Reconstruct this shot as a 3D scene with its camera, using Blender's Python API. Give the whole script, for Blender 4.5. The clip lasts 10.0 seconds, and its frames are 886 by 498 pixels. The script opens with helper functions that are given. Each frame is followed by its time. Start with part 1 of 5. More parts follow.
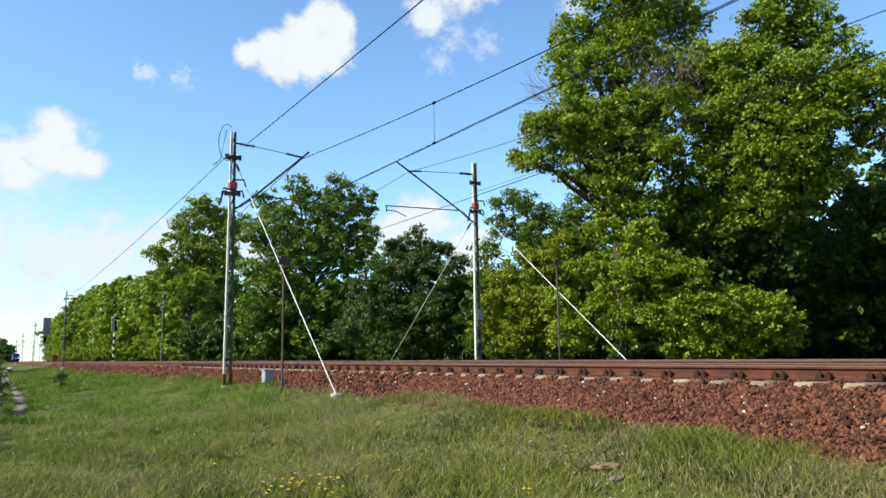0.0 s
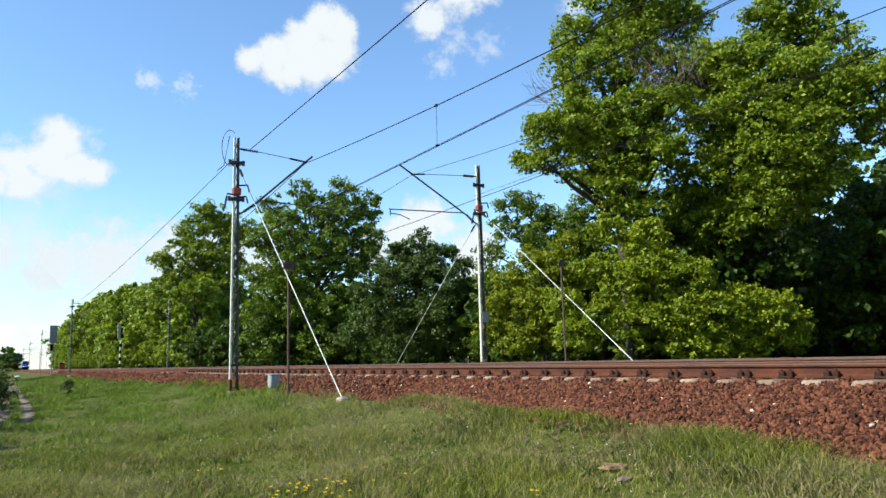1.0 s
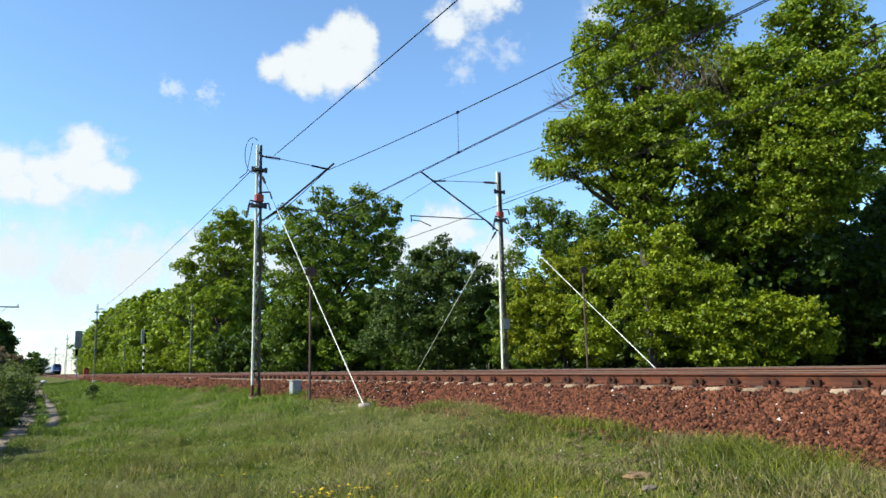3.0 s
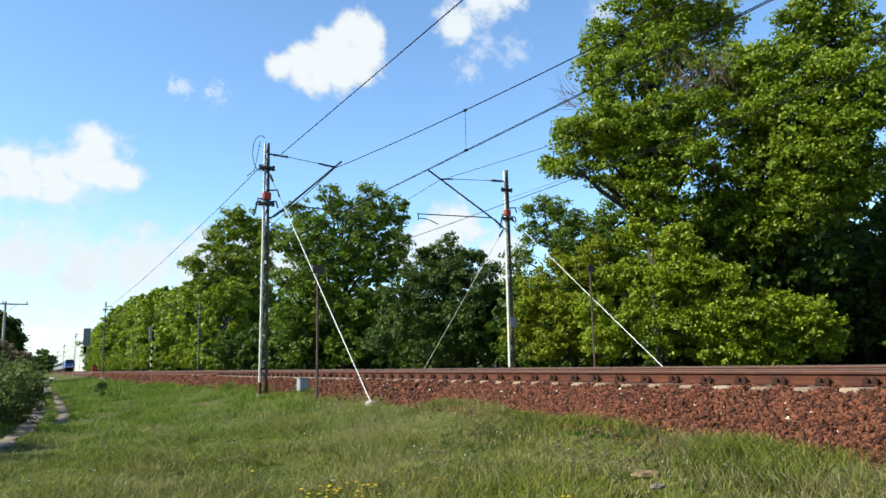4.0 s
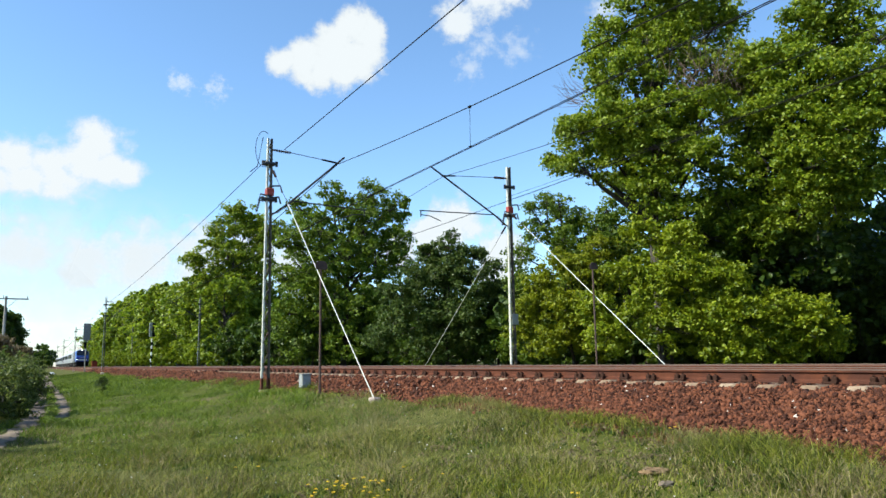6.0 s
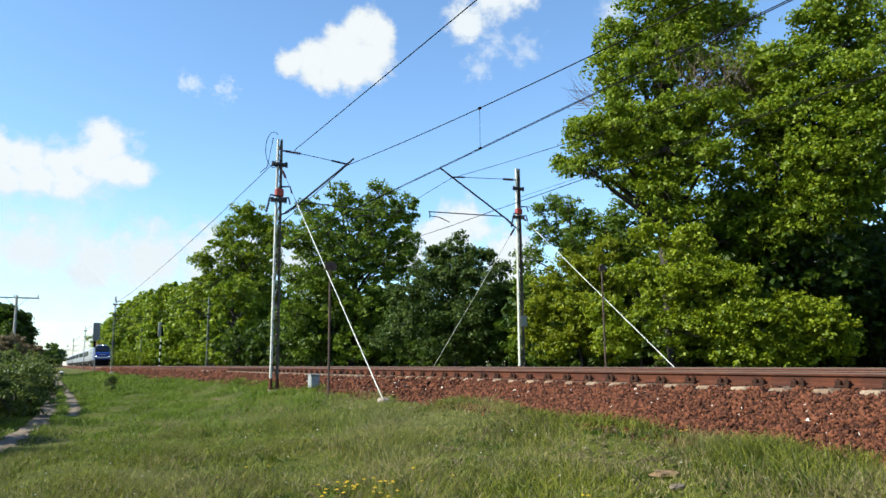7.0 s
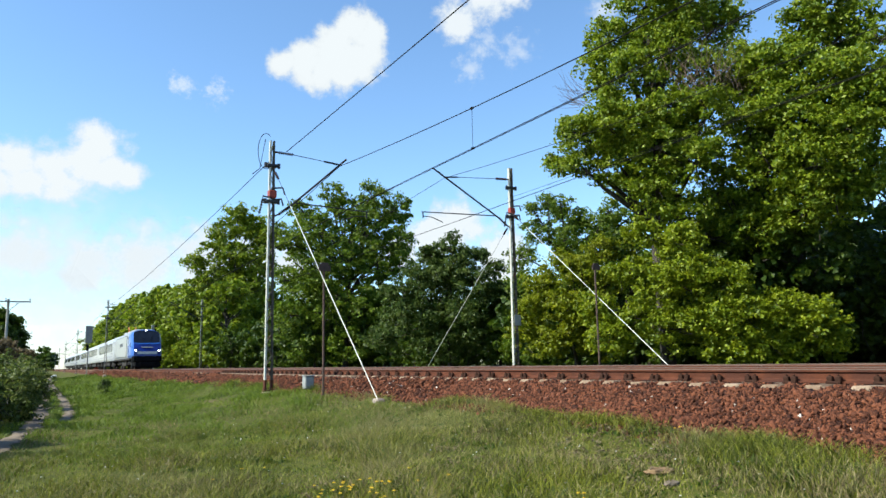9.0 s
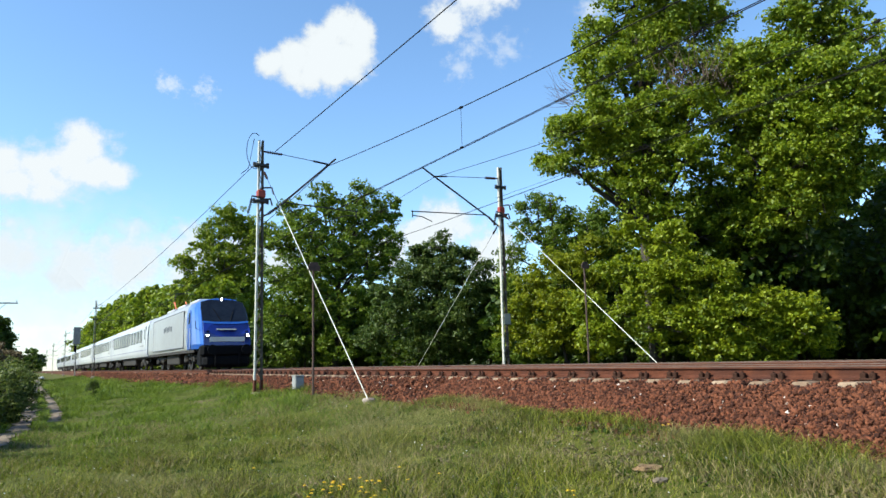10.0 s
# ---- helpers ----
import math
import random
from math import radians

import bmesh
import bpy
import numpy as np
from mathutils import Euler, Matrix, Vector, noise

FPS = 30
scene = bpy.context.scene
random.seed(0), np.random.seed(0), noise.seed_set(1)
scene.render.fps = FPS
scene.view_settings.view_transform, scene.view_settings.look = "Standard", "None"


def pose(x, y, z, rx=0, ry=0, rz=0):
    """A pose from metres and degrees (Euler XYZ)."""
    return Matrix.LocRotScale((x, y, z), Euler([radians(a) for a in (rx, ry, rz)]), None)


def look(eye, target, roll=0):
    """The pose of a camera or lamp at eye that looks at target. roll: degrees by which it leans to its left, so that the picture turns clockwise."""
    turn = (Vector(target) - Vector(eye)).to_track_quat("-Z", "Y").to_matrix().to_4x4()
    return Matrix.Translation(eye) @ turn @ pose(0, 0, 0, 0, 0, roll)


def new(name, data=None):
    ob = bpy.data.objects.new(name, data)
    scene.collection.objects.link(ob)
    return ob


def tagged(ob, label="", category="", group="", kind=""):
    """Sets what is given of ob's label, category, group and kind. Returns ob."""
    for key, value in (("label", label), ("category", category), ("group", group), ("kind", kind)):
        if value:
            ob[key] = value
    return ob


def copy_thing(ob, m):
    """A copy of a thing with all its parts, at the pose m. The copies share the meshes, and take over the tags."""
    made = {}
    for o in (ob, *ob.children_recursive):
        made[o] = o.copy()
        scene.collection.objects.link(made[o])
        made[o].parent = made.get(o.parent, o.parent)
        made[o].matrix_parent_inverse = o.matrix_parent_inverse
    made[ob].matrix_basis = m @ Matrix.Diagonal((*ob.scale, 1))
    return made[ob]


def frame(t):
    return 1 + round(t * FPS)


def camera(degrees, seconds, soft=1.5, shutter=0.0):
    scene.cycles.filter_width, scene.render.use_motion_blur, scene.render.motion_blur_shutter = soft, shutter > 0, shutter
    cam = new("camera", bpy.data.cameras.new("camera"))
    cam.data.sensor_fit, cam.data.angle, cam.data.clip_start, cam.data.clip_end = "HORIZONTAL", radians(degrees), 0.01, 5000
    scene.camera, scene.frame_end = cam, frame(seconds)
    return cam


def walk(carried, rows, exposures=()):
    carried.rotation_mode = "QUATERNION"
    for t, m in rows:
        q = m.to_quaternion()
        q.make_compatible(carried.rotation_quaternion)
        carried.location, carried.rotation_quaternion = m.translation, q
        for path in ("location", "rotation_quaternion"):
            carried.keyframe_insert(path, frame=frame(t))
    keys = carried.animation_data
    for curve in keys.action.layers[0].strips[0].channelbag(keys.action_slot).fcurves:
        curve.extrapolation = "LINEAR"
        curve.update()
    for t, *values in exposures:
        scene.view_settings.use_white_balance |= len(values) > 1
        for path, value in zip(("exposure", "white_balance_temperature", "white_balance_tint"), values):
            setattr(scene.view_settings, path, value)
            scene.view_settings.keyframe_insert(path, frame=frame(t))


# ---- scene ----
cam = camera(61.61, 10.0, soft=1.5)
EYE = 1.5            # eye height over the grass at the camera's feet
RAIL = 1.333         # top of the rails
PATH = [
    (0, pose(0.145, -0.073, 1.528, 98.11, 0.87, -30.86)),
    (0.5, pose(0.160, -0.075, 1.528, 98.37, 1.79, -30.96)),
    (1, pose(0.156, -0.063, 1.523, 98.34, 1.58, -30.41)),
    (1.5, pose(0.133, -0.066, 1.521, 98.40, 1.62, -30.01)),
    (2, pose(0.133, -0.063, 1.524, 98.63, 1.56, -29.74)),
    (2.5, pose(0.125, -0.067, 1.522, 98.88, 1.38, -29.43)),
    (3, pose(0.133, -0.046, 1.519, 98.90, 1.30, -28.88)),
    (4.5, pose(0.107, -0.035, 1.511, 98.76, 1.11, -28.34)),
    (5, pose(0.083, -0.021, 1.513, 98.79, 1.09, -28.53)),
    (5.5, pose(0.067, 0.004, 1.508, 98.59, 0.99, -28.63)),
    (7, pose(0.022, 0.036, 1.502, 98.67, 0.48, -27.86)),
    (7.5, pose(0.010, 0.027, 1.508, 98.66, 0.58, -27.92)),
    (8, pose(0.009, 0.030, 1.504, 98.77, 0.61, -27.95)),
    (8.5, pose(0.009, 0.025, 1.500, 98.68, 0.95, -27.98)),
    (9, pose(-0.001, 0.012, 1.503, 98.65, 1.04, -28.31)),
    (9.5, pose(0.014, 0.020, 1.501, 98.70, 1.19, -28.62)),
    (10, pose(0.000, 0.000, 1.500, 98.58, 1.38, -29.05)),
]
walk(cam, PATH, [(0.0, 0.95, 6070, 3.0), (10.0, 0.95, 6070, 3.0)])

# ---- sky and sun ----
SUN_DIR = Vector((-0.80, 0.14, 0.68)).normalized()   # towards the sun
world = bpy.data.worlds.new("sky")
scene.world = world
world.use_nodes = True
wn = world.node_tree.nodes
sky = wn.new("ShaderNodeTexSky")
sky.sky_type = "NISHITA"
sky.sun_disc = False
sky.sun_elevation = math.asin(SUN_DIR.z)
sky.sun_rotation = math.atan2(SUN_DIR.x, SUN_DIR.y)
sky.air_density, sky.dust_density, sky.ozone_density = 1.0, 0.1, 3.6
wn["Background"].inputs["Strength"].default_value = 0.126
world.node_tree.links.new(sky.outputs[0], wn["Background"].inputs["Color"])
sun_data = bpy.data.lights.new("sun", "SUN")
sun_data.energy, sun_data.angle, sun_data.color = 5.0, radians(0.5), (1.0, 0.92, 0.76)
sun = new("sun", sun_data)
sun.matrix_basis = look((0, 0, 60), Vector((0, 0, 60)) - SUN_DIR)


# ---- materials ----
def material(name, a, b, scale=8.0, rough=0.7, metal=0.0, bump=0.2, fine=6.0, stain=None, stain_at=0.62, island=0.0, rnd=0.0,
             coat=0.0, glow=None, power=0.0, thin=0.0, spec=0.5):
    """Two mixed tones at two scales, stains, bump; island and rnd vary it piece by piece."""
    if not glow:
        a, b = [tuple(0.86 * c for c in col) for col in (a, b)]
        stain = tuple(0.86 * c for c in stain) if stain else None
    m = bpy.data.materials.new(name)
    m.use_nodes = True
    n, l = m.node_tree.nodes, m.node_tree.links
    p = n["Principled BSDF"]
    co = n.new("ShaderNodeTexCoord")
    big, small = n.new("ShaderNodeTexNoise"), n.new("ShaderNodeTexNoise")
    big.inputs["Scale"].default_value, big.inputs["Detail"].default_value = scale, 4
    small.inputs["Scale"].default_value, small.inputs["Detail"].default_value = scale * fine, 3
    for t in (big, small):
        l.new(co.outputs["Object"], t.inputs["Vector"])
    add = n.new("ShaderNodeMath")
    add.operation = "MULTIPLY_ADD"
    add.inputs[1].default_value, add.inputs[2].default_value = 0.6, 0.0
    l.new(small.outputs[0], add.inputs[0])
    half = n.new("ShaderNodeMath")
    half.operation = "MULTIPLY_ADD"
    half.inputs[1].default_value = 0.8
    l.new(big.outputs[0], half.inputs[0])
    l.new(add.outputs[0], half.inputs[2])
    value = half.outputs[0]
    if island or rnd:
        src = n.new("ShaderNodeNewGeometry").outputs["Random Per Island"] if island else n.new("ShaderNodeObjectInfo").outputs["Random"]
        r = n.new("ShaderNodeMath")
        r.operation = "MULTIPLY_ADD"
        r.inputs[1].default_value = island or rnd
        l.new(src, r.inputs[0])
        l.new(value, r.inputs[2])
        sh = n.new("ShaderNodeMath")
        sh.operation = "SUBTRACT"
        sh.inputs[1].default_value = 0.5 * (island or rnd)
        l.new(r.outputs[0], sh.inputs[0])
        value = sh.outputs[0]
    ramp = n.new("ShaderNodeMapRange")
    ramp.inputs["From Min"].default_value, ramp.inputs["From Max"].default_value = 0.4, 1.0
    l.new(value, ramp.inputs["Value"])
    mix = n.new("ShaderNodeMix")
    mix.data_type = "RGBA"
    mix.inputs["A"].default_value, mix.inputs["B"].default_value = (*a, 1), (*b, 1)
    l.new(ramp.outputs[0], mix.inputs["Factor"])
    colour = mix.outputs["Result"]
    if stain:
        st = n.new("ShaderNodeTexNoise")
        st.inputs["Scale"].default_value, st.inputs["Detail"].default_value = scale * 0.37, 5
        l.new(co.outputs["Object"], st.inputs["Vector"])
        cut = n.new("ShaderNodeMapRange")
        cut.inputs["From Min"].default_value, cut.inputs["From Max"].default_value = stain_at - 0.08, stain_at + 0.08
        l.new(st.outputs[0], cut.inputs["Value"])
        mix2 = n.new("ShaderNodeMix")
        mix2.data_type = "RGBA"
        mix2.inputs["B"].default_value = (*stain, 1)
        l.new(colour, mix2.inputs["A"])
        l.new(cut.outputs[0], mix2.inputs["Factor"])
        colour = mix2.outputs["Result"]
    l.new(colour, p.inputs["Base Color"])
    p.inputs["Roughness"].default_value, p.inputs["Metallic"].default_value = rough, metal
    p.inputs["Coat Weight"].default_value = coat
    p.inputs["Specular IOR Level"].default_value = spec
    if bump:
        bp = n.new("ShaderNodeBump")
        bp.inputs["Strength"].default_value, bp.inputs["Distance"].default_value = bump, 0.02
        l.new(small.outputs[0], bp.inputs["Height"])
        l.new(bp.outputs[0], p.inputs["Normal"])
    if glow:
        p.inputs["Emission Color"].default_value, p.inputs["Emission Strength"].default_value = (*glow, 1), power
    if thin:
        tr = n.new("ShaderNodeBsdfTranslucent")
        l.new(colour, tr.inputs["Color"])
        ms = n.new("ShaderNodeMixShader")
        ms.inputs[0].default_value = thin
        l.new(p.outputs[0], ms.inputs[1])
        l.new(tr.outputs[0], ms.inputs[2])
        l.new(ms.outputs[0], n["Material Output"].inputs["Surface"])
    return m


def leaf_material(name, dark, light, thin=0.46):
    return material(name, dark, light, scale=0.35, fine=12, rough=0.5, bump=0.0, island=0.9, thin=thin, spec=0.35)


M_OAK = leaf_material("oak leaves", (0.070, 0.130, 0.006), (0.195, 0.265, 0.018))
M_OAK2 = leaf_material("yellowish oak leaves", (0.112, 0.178, 0.006), (0.288, 0.352, 0.018))
# also given to the wood's inner oaks and bushes, to stand in for shade
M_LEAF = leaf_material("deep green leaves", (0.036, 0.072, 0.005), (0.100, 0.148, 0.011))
M_BRIGHT = leaf_material("bright spring leaves", (0.135, 0.190, 0.004), (0.315, 0.365, 0.012))
M_LIME = leaf_material("young yellow-green leaves", (0.150, 0.195, 0.004), (0.340, 0.365, 0.012))
M_PALE = leaf_material("greyish green leaves", (0.045, 0.085, 0.012), (0.125, 0.170, 0.030))
M_BUSH = leaf_material("dusty bush leaves", (0.055, 0.085, 0.010), (0.175, 0.205, 0.042))
M_TAN = leaf_material("fading brown bush leaves", (0.13, 0.10, 0.05), (0.26, 0.20, 0.11))
M_GRASS = material("grass blades", (0.050, 0.070, 0.004), (0.270, 0.280, 0.026), scale=0.7, fine=6, rough=0.6, bump=0, island=0.9,
                   thin=0.3, stain=(0.26, 0.24, 0.09), stain_at=0.60, spec=0.3)
M_LUSH = material("lush grass blades", (0.047, 0.088, 0.002), (0.192, 0.262, 0.012), scale=0.5, fine=6, rough=0.6, bump=0, island=0.8, thin=0.3, spec=0.3,
                  stain=(0.20, 0.21, 0.05), stain_at=0.66)
M_STRAW = material("dry straw blades", (0.150, 0.120, 0.050), (0.370, 0.310, 0.150), scale=0.7, rough=0.7, bump=0, island=0.8, thin=0.25, spec=0.2)
M_BARK = material("bark", (0.030, 0.024, 0.018), (0.075, 0.060, 0.046), scale=4, rough=0.9, bump=0.9)
M_TWIG = material("bare twigs", (0.075, 0.050, 0.034), (0.17, 0.115, 0.08), scale=3, rough=0.9, bump=0.3)
M_GROUND = material("grassy ground", (0.028, 0.042, 0.006), (0.120, 0.118, 0.024), scale=0.6, fine=14, rough=0.95, bump=0.7,
                    stain=(0.13, 0.10, 0.05), stain_at=0.63, spec=0.1)
M_DIRT = material("pale trodden earth", (0.12, 0.095, 0.07), (0.24, 0.19, 0.145), scale=1.6, rough=0.95, bump=0.8, spec=0.1)
M_SAND = material("sandy soil", (0.14, 0.085, 0.045), (0.34, 0.23, 0.13), scale=9, rough=0.95, bump=1.0, spec=0.1)
M_BED = material("ballast bed", (0.042, 0.016, 0.009), (0.110, 0.041, 0.022), scale=18, fine=4, rough=0.95, bump=1.0, spec=0.15)
M_STONE = material("rust-red ballast stones", (0.040, 0.014, 0.008), (0.175, 0.062, 0.031), scale=6, fine=9, rough=0.9, bump=0.5,
                   island=0.85, spec=0.2)
M_PALESTONE = material("pale ballast stones", (0.30, 0.23, 0.19), (0.62, 0.54, 0.48), scale=20, rough=0.85, bump=0.4, island=0.5)
M_CONCRETE = material("weathered concrete", (0.24, 0.19, 0.15), (0.42, 0.35, 0.29), scale=7, rough=0.9, bump=0.6, stain=(0.22, 0.15, 0.11),
                      rnd=0.3)
M_SLEEPER = material("brown-stained concrete sleeper", (0.17, 0.11, 0.07), (0.33, 0.24, 0.165), scale=7, rough=0.9, bump=0.6, stain=(0.15, 0.085, 0.06),
                     stain_at=0.6, rnd=0.4, spec=0.2)
M_RAILSIDE = material("rusted rail steel", (0.058, 0.018, 0.009), (0.128, 0.041, 0.019), scale=5, rough=0.85, bump=0.4, spec=0.2,
                      stain=(0.06, 0.022, 0.014), stain_at=0.58)
M_RAILTOP = material("polished rail head", (0.085, 0.060, 0.048), (0.14, 0.10, 0.08), scale=3, rough=0.6, metal=0.1, bump=0.05, spec=0.2)
M_CLIP = material("greasy rail clips", (0.026, 0.012, 0.008), (0.055, 0.026, 0.017), scale=30, rough=0.85, bump=0.3, spec=0.1)
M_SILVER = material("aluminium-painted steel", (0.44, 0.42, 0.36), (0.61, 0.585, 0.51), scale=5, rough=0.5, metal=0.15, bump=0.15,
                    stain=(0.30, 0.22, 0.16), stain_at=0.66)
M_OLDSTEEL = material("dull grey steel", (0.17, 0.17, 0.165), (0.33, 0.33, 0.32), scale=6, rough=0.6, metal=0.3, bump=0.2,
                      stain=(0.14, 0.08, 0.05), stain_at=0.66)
# mast steel with shade put into its darker colour, besides rust stains
M_SHADESTEEL = material("rust-stained brown-grey steel darkened for shade", (0.060, 0.052, 0.040), (0.135, 0.120, 0.098), scale=6, rough=0.8, bump=0.2, spec=0.2,
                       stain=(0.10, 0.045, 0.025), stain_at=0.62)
M_DARK = material("dark bronze wire", (0.008, 0.008, 0.009), (0.018, 0.017, 0.017), scale=4, rough=0.9, bump=0, spec=0.05)
M_ARM = material("tarred steel tube", (0.018, 0.018, 0.02), (0.05, 0.05, 0.055), scale=6, rough=0.5, metal=0.3, bump=0.1)
M_INSUL = material("brown glazed insulator", (0.025, 0.012, 0.009), (0.06, 0.03, 0.022), scale=9, rough=0.2, bump=0)
M_RED = material("faded red paint", (0.25, 0.022, 0.014), (0.40, 0.06, 0.035), scale=8, rough=0.6, bump=0.1)
M_WHITE = material("white enamel", (0.55, 0.55, 0.54), (0.70, 0.70, 0.69), scale=7, rough=0.4, bump=0.05, stain=(0.5, 0.46, 0.40), stain_at=0.72)
M_BLACK = material("black paint", (0.004, 0.004, 0.005), (0.010, 0.010, 0.011), scale=6, rough=0.75, bump=0.1, spec=0.08)
M_YELLOW = material("yellow petals", (0.75, 0.48, 0.01), (0.90, 0.66, 0.03), scale=30, rough=0.7, bump=0, thin=0.2)
M_GUY = material("galvanised guy rod", (0.45, 0.44, 0.39), (0.62, 0.61, 0.54), scale=4, rough=0.5, bump=0.1, stain=(0.5, 0.42, 0.3), stain_at=0.7)
M_BOX = material("grey cabinet paint", (0.22, 0.225, 0.22), (0.35, 0.355, 0.345), scale=9, rough=0.5, bump=0.1, stain=(0.3, 0.25, 0.2), stain_at=0.68)
M_WOOD = material("grey weathered pole wood", (0.24, 0.225, 0.20), (0.42, 0.40, 0.37), scale=5, rough=0.9, bump=0.5)
M_SIGNBACK = material("rusty sign back", (0.045, 0.025, 0.018), (0.095, 0.055, 0.04), scale=9, rough=0.8, bump=0.2)
M_BLUE = material("blue locomotive lacquer", (0.014, 0.075, 0.36), (0.026, 0.115, 0.46), scale=1.2, rough=0.28, bump=0.02, coat=0.5)
M_NAVY = material("navy locomotive lacquer", (0.004, 0.016, 0.20), (0.008, 0.030, 0.28), scale=1.2, rough=0.3, bump=0.02, coat=0.5)
M_GREY = material("light grey coach lacquer", (0.25, 0.26, 0.27), (0.33, 0.34, 0.355), scale=1.5, rough=0.4, bump=0.03, coat=0.2,
                  stain=(0.27, 0.265, 0.26), stain_at=0.66)
M_COACH = material("white coach lacquer", (0.37, 0.385, 0.42), (0.48, 0.495, 0.53), scale=1.4, rough=0.35, bump=0.03, coat=0.3,
                   stain=(0.36, 0.355, 0.36), stain_at=0.68)
M_ROOF = material("pale grey roof paint", (0.36, 0.37, 0.39), (0.48, 0.49, 0.51), scale=1.6, rough=0.55, bump=0.1, stain=(0.28, 0.27, 0.265), stain_at=0.62)
M_BAND = material("grey window band", (0.085, 0.092, 0.105), (0.14, 0.15, 0.165), scale=2, rough=0.6, bump=0.02, spec=0.1)
M_GLASS = material("dark tinted glass", (0.006, 0.009, 0.018), (0.016, 0.022, 0.036), scale=2, rough=0.12, bump=0, spec=0.12)
M_UNDER = material("grimy running gear", (0.006, 0.005, 0.004), (0.026, 0.019, 0.015), scale=7, rough=0.85, bump=0.4)
M_LAMP = material("lit headlamp lens", (0.9, 0.9, 0.85), (1, 1, 0.95), scale=5, rough=0.2, bump=0, glow=(1.0, 0.97, 0.88), power=7)
M_PANTO = material("orange-red pantograph paint", (0.50, 0.10, 0.03), (0.66, 0.18, 0.06), scale=6, rough=0.5, bump=0)


# ---- mesh helpers ----
def part(name, bm, mat, parent=None, label="", smooth=False):
    if isinstance(bm, bmesh.types.BMesh):
        me = bpy.data.meshes.new(name)
        bmesh.ops.recalc_face_normals(bm, faces=bm.faces)
        bm.to_mesh(me)
        bm.free()
    else:
        me = bm
    if mat and not me.materials:
        me.materials.append(mat)
    if smooth:
        me.polygons.foreach_set("use_smooth", [True] * len(me.polygons))
    ob = new(name, me)
    ob.parent = parent
    if label:
        tagged(ob, label)
    return ob


def thing(name, m, label, category, group="", kind=""):
    ob = new(name)
    ob.empty_display_size = 0.2
    ob.matrix_basis = m
    return tagged(ob, label, category, group, kind)


def mesh_np(name, verts, faces, mat, smooth=False):
    me = bpy.data.meshes.new(name)
    k = faces.shape[1]
    me.vertices.add(len(verts))
    me.vertices.foreach_set("co", np.ascontiguousarray(verts, dtype=np.float32).ravel())
    me.loops.add(faces.size)
    me.loops.foreach_set("vertex_index", np.ascontiguousarray(faces, dtype=np.int32).ravel())
    me.polygons.add(len(faces))
    me.polygons.foreach_set("loop_start", np.arange(0, faces.size, k, dtype=np.int32))
    if smooth:
        me.polygons.foreach_set("use_smooth", np.ones(len(faces), dtype=bool))
    me.update(calc_edges=True)
    me.materials.append(mat)
    return me


def box(bm, cx, cy, cz, sx, sy, sz, bevel=0.0, turn=None):
    m = Matrix.Translation((cx, cy, cz)) @ (turn or Matrix()) @ Matrix.Diagonal((sx, sy, sz, 1))
    geo = bmesh.ops.create_cube(bm, size=1, matrix=m)
    if bevel:
        edges = {e for v in geo["verts"] for e in v.link_edges}
        bmesh.ops.bevel(bm, geom=list(edges), offset=bevel, segments=1, affect="EDGES")
    return bm


def tube(bm, pts, r, seg=6, r2=None):
    """A capped tube through pts; r runs to r2."""
    pts = [Vector(p) for p in pts]
    rings = []
    for i, p in enumerate(pts):
        d = (pts[min(i + 1, len(pts) - 1)] - pts[max(i - 1, 0)]).normalized()
        a = d.cross(Vector((0, 0, 1)) if abs(d.z) < 0.95 else Vector((1, 0, 0))).normalized()
        b = d.cross(a)
        f = i / max(len(pts) - 1, 1)
        rr = r + ((r2 if r2 is not None else r) - r) * f
        rings.append([bm.verts.new(p + (a * math.cos(2 * math.pi * k / seg) + b * math.sin(2 * math.pi * k / seg)) * rr) for k in range(seg)])
    for u, v in zip(rings, rings[1:]):
        for k in range(seg):
            bm.faces.new((u[k], u[(k + 1) % seg], v[(k + 1) % seg], v[k]))
    bm.faces.new(rings[0][::-1])
    bm.faces.new(rings[-1])
    return bm


def extrude(bm, profile, y0, y1, cuts=1):
    """A closed (x, z) profile drawn out along y."""
    rings = []
    for i in range(cuts + 1):
        y = y0 + (y1 - y0) * i / cuts
        rings.append([bm.verts.new((x, y, z)) for x, z in profile])
    n = len(profile)
    for u, v in zip(rings, rings[1:]):
        for k in range(n):
            bm.faces.new((u[k], u[(k + 1) % n], v[(k + 1) % n], v[k]))
    bm.faces.new(rings[0][::-1])
    bm.faces.new(rings[-1])
    return bm


def smooth01(t):
    t = np.clip(t, 0, 1)
    return t * t * (3 - 2 * t)


def gz(x, y):
    """Height of the ground: a field that climbs to the foot of the railway bank."""
    x, y = np.asarray(x, float), np.asarray(y, float)
    c = np.clip(x, 0, 7)
    z = 0.0105 * c * c * (1 + 0.38 * smooth01((y - 5) / 7) + 0.12 * smooth01((y - 14) / 8) - 0.34 * smooth01((y - 26) / 30))
    z = z + (1.10 - z) * smooth01((x - 7.0) / 8.5)
    near = np.exp(-((x / 40) ** 2)) * np.exp(-((y / 70) ** 2)) * (x < 7)
    return z + near * (0.03 * np.sin(x * 2.1 + y * 0.7) * np.sin(y * 1.3 - 0.5 * x) + 0.02 * np.sin(3.7 * x + 1.1 * y))


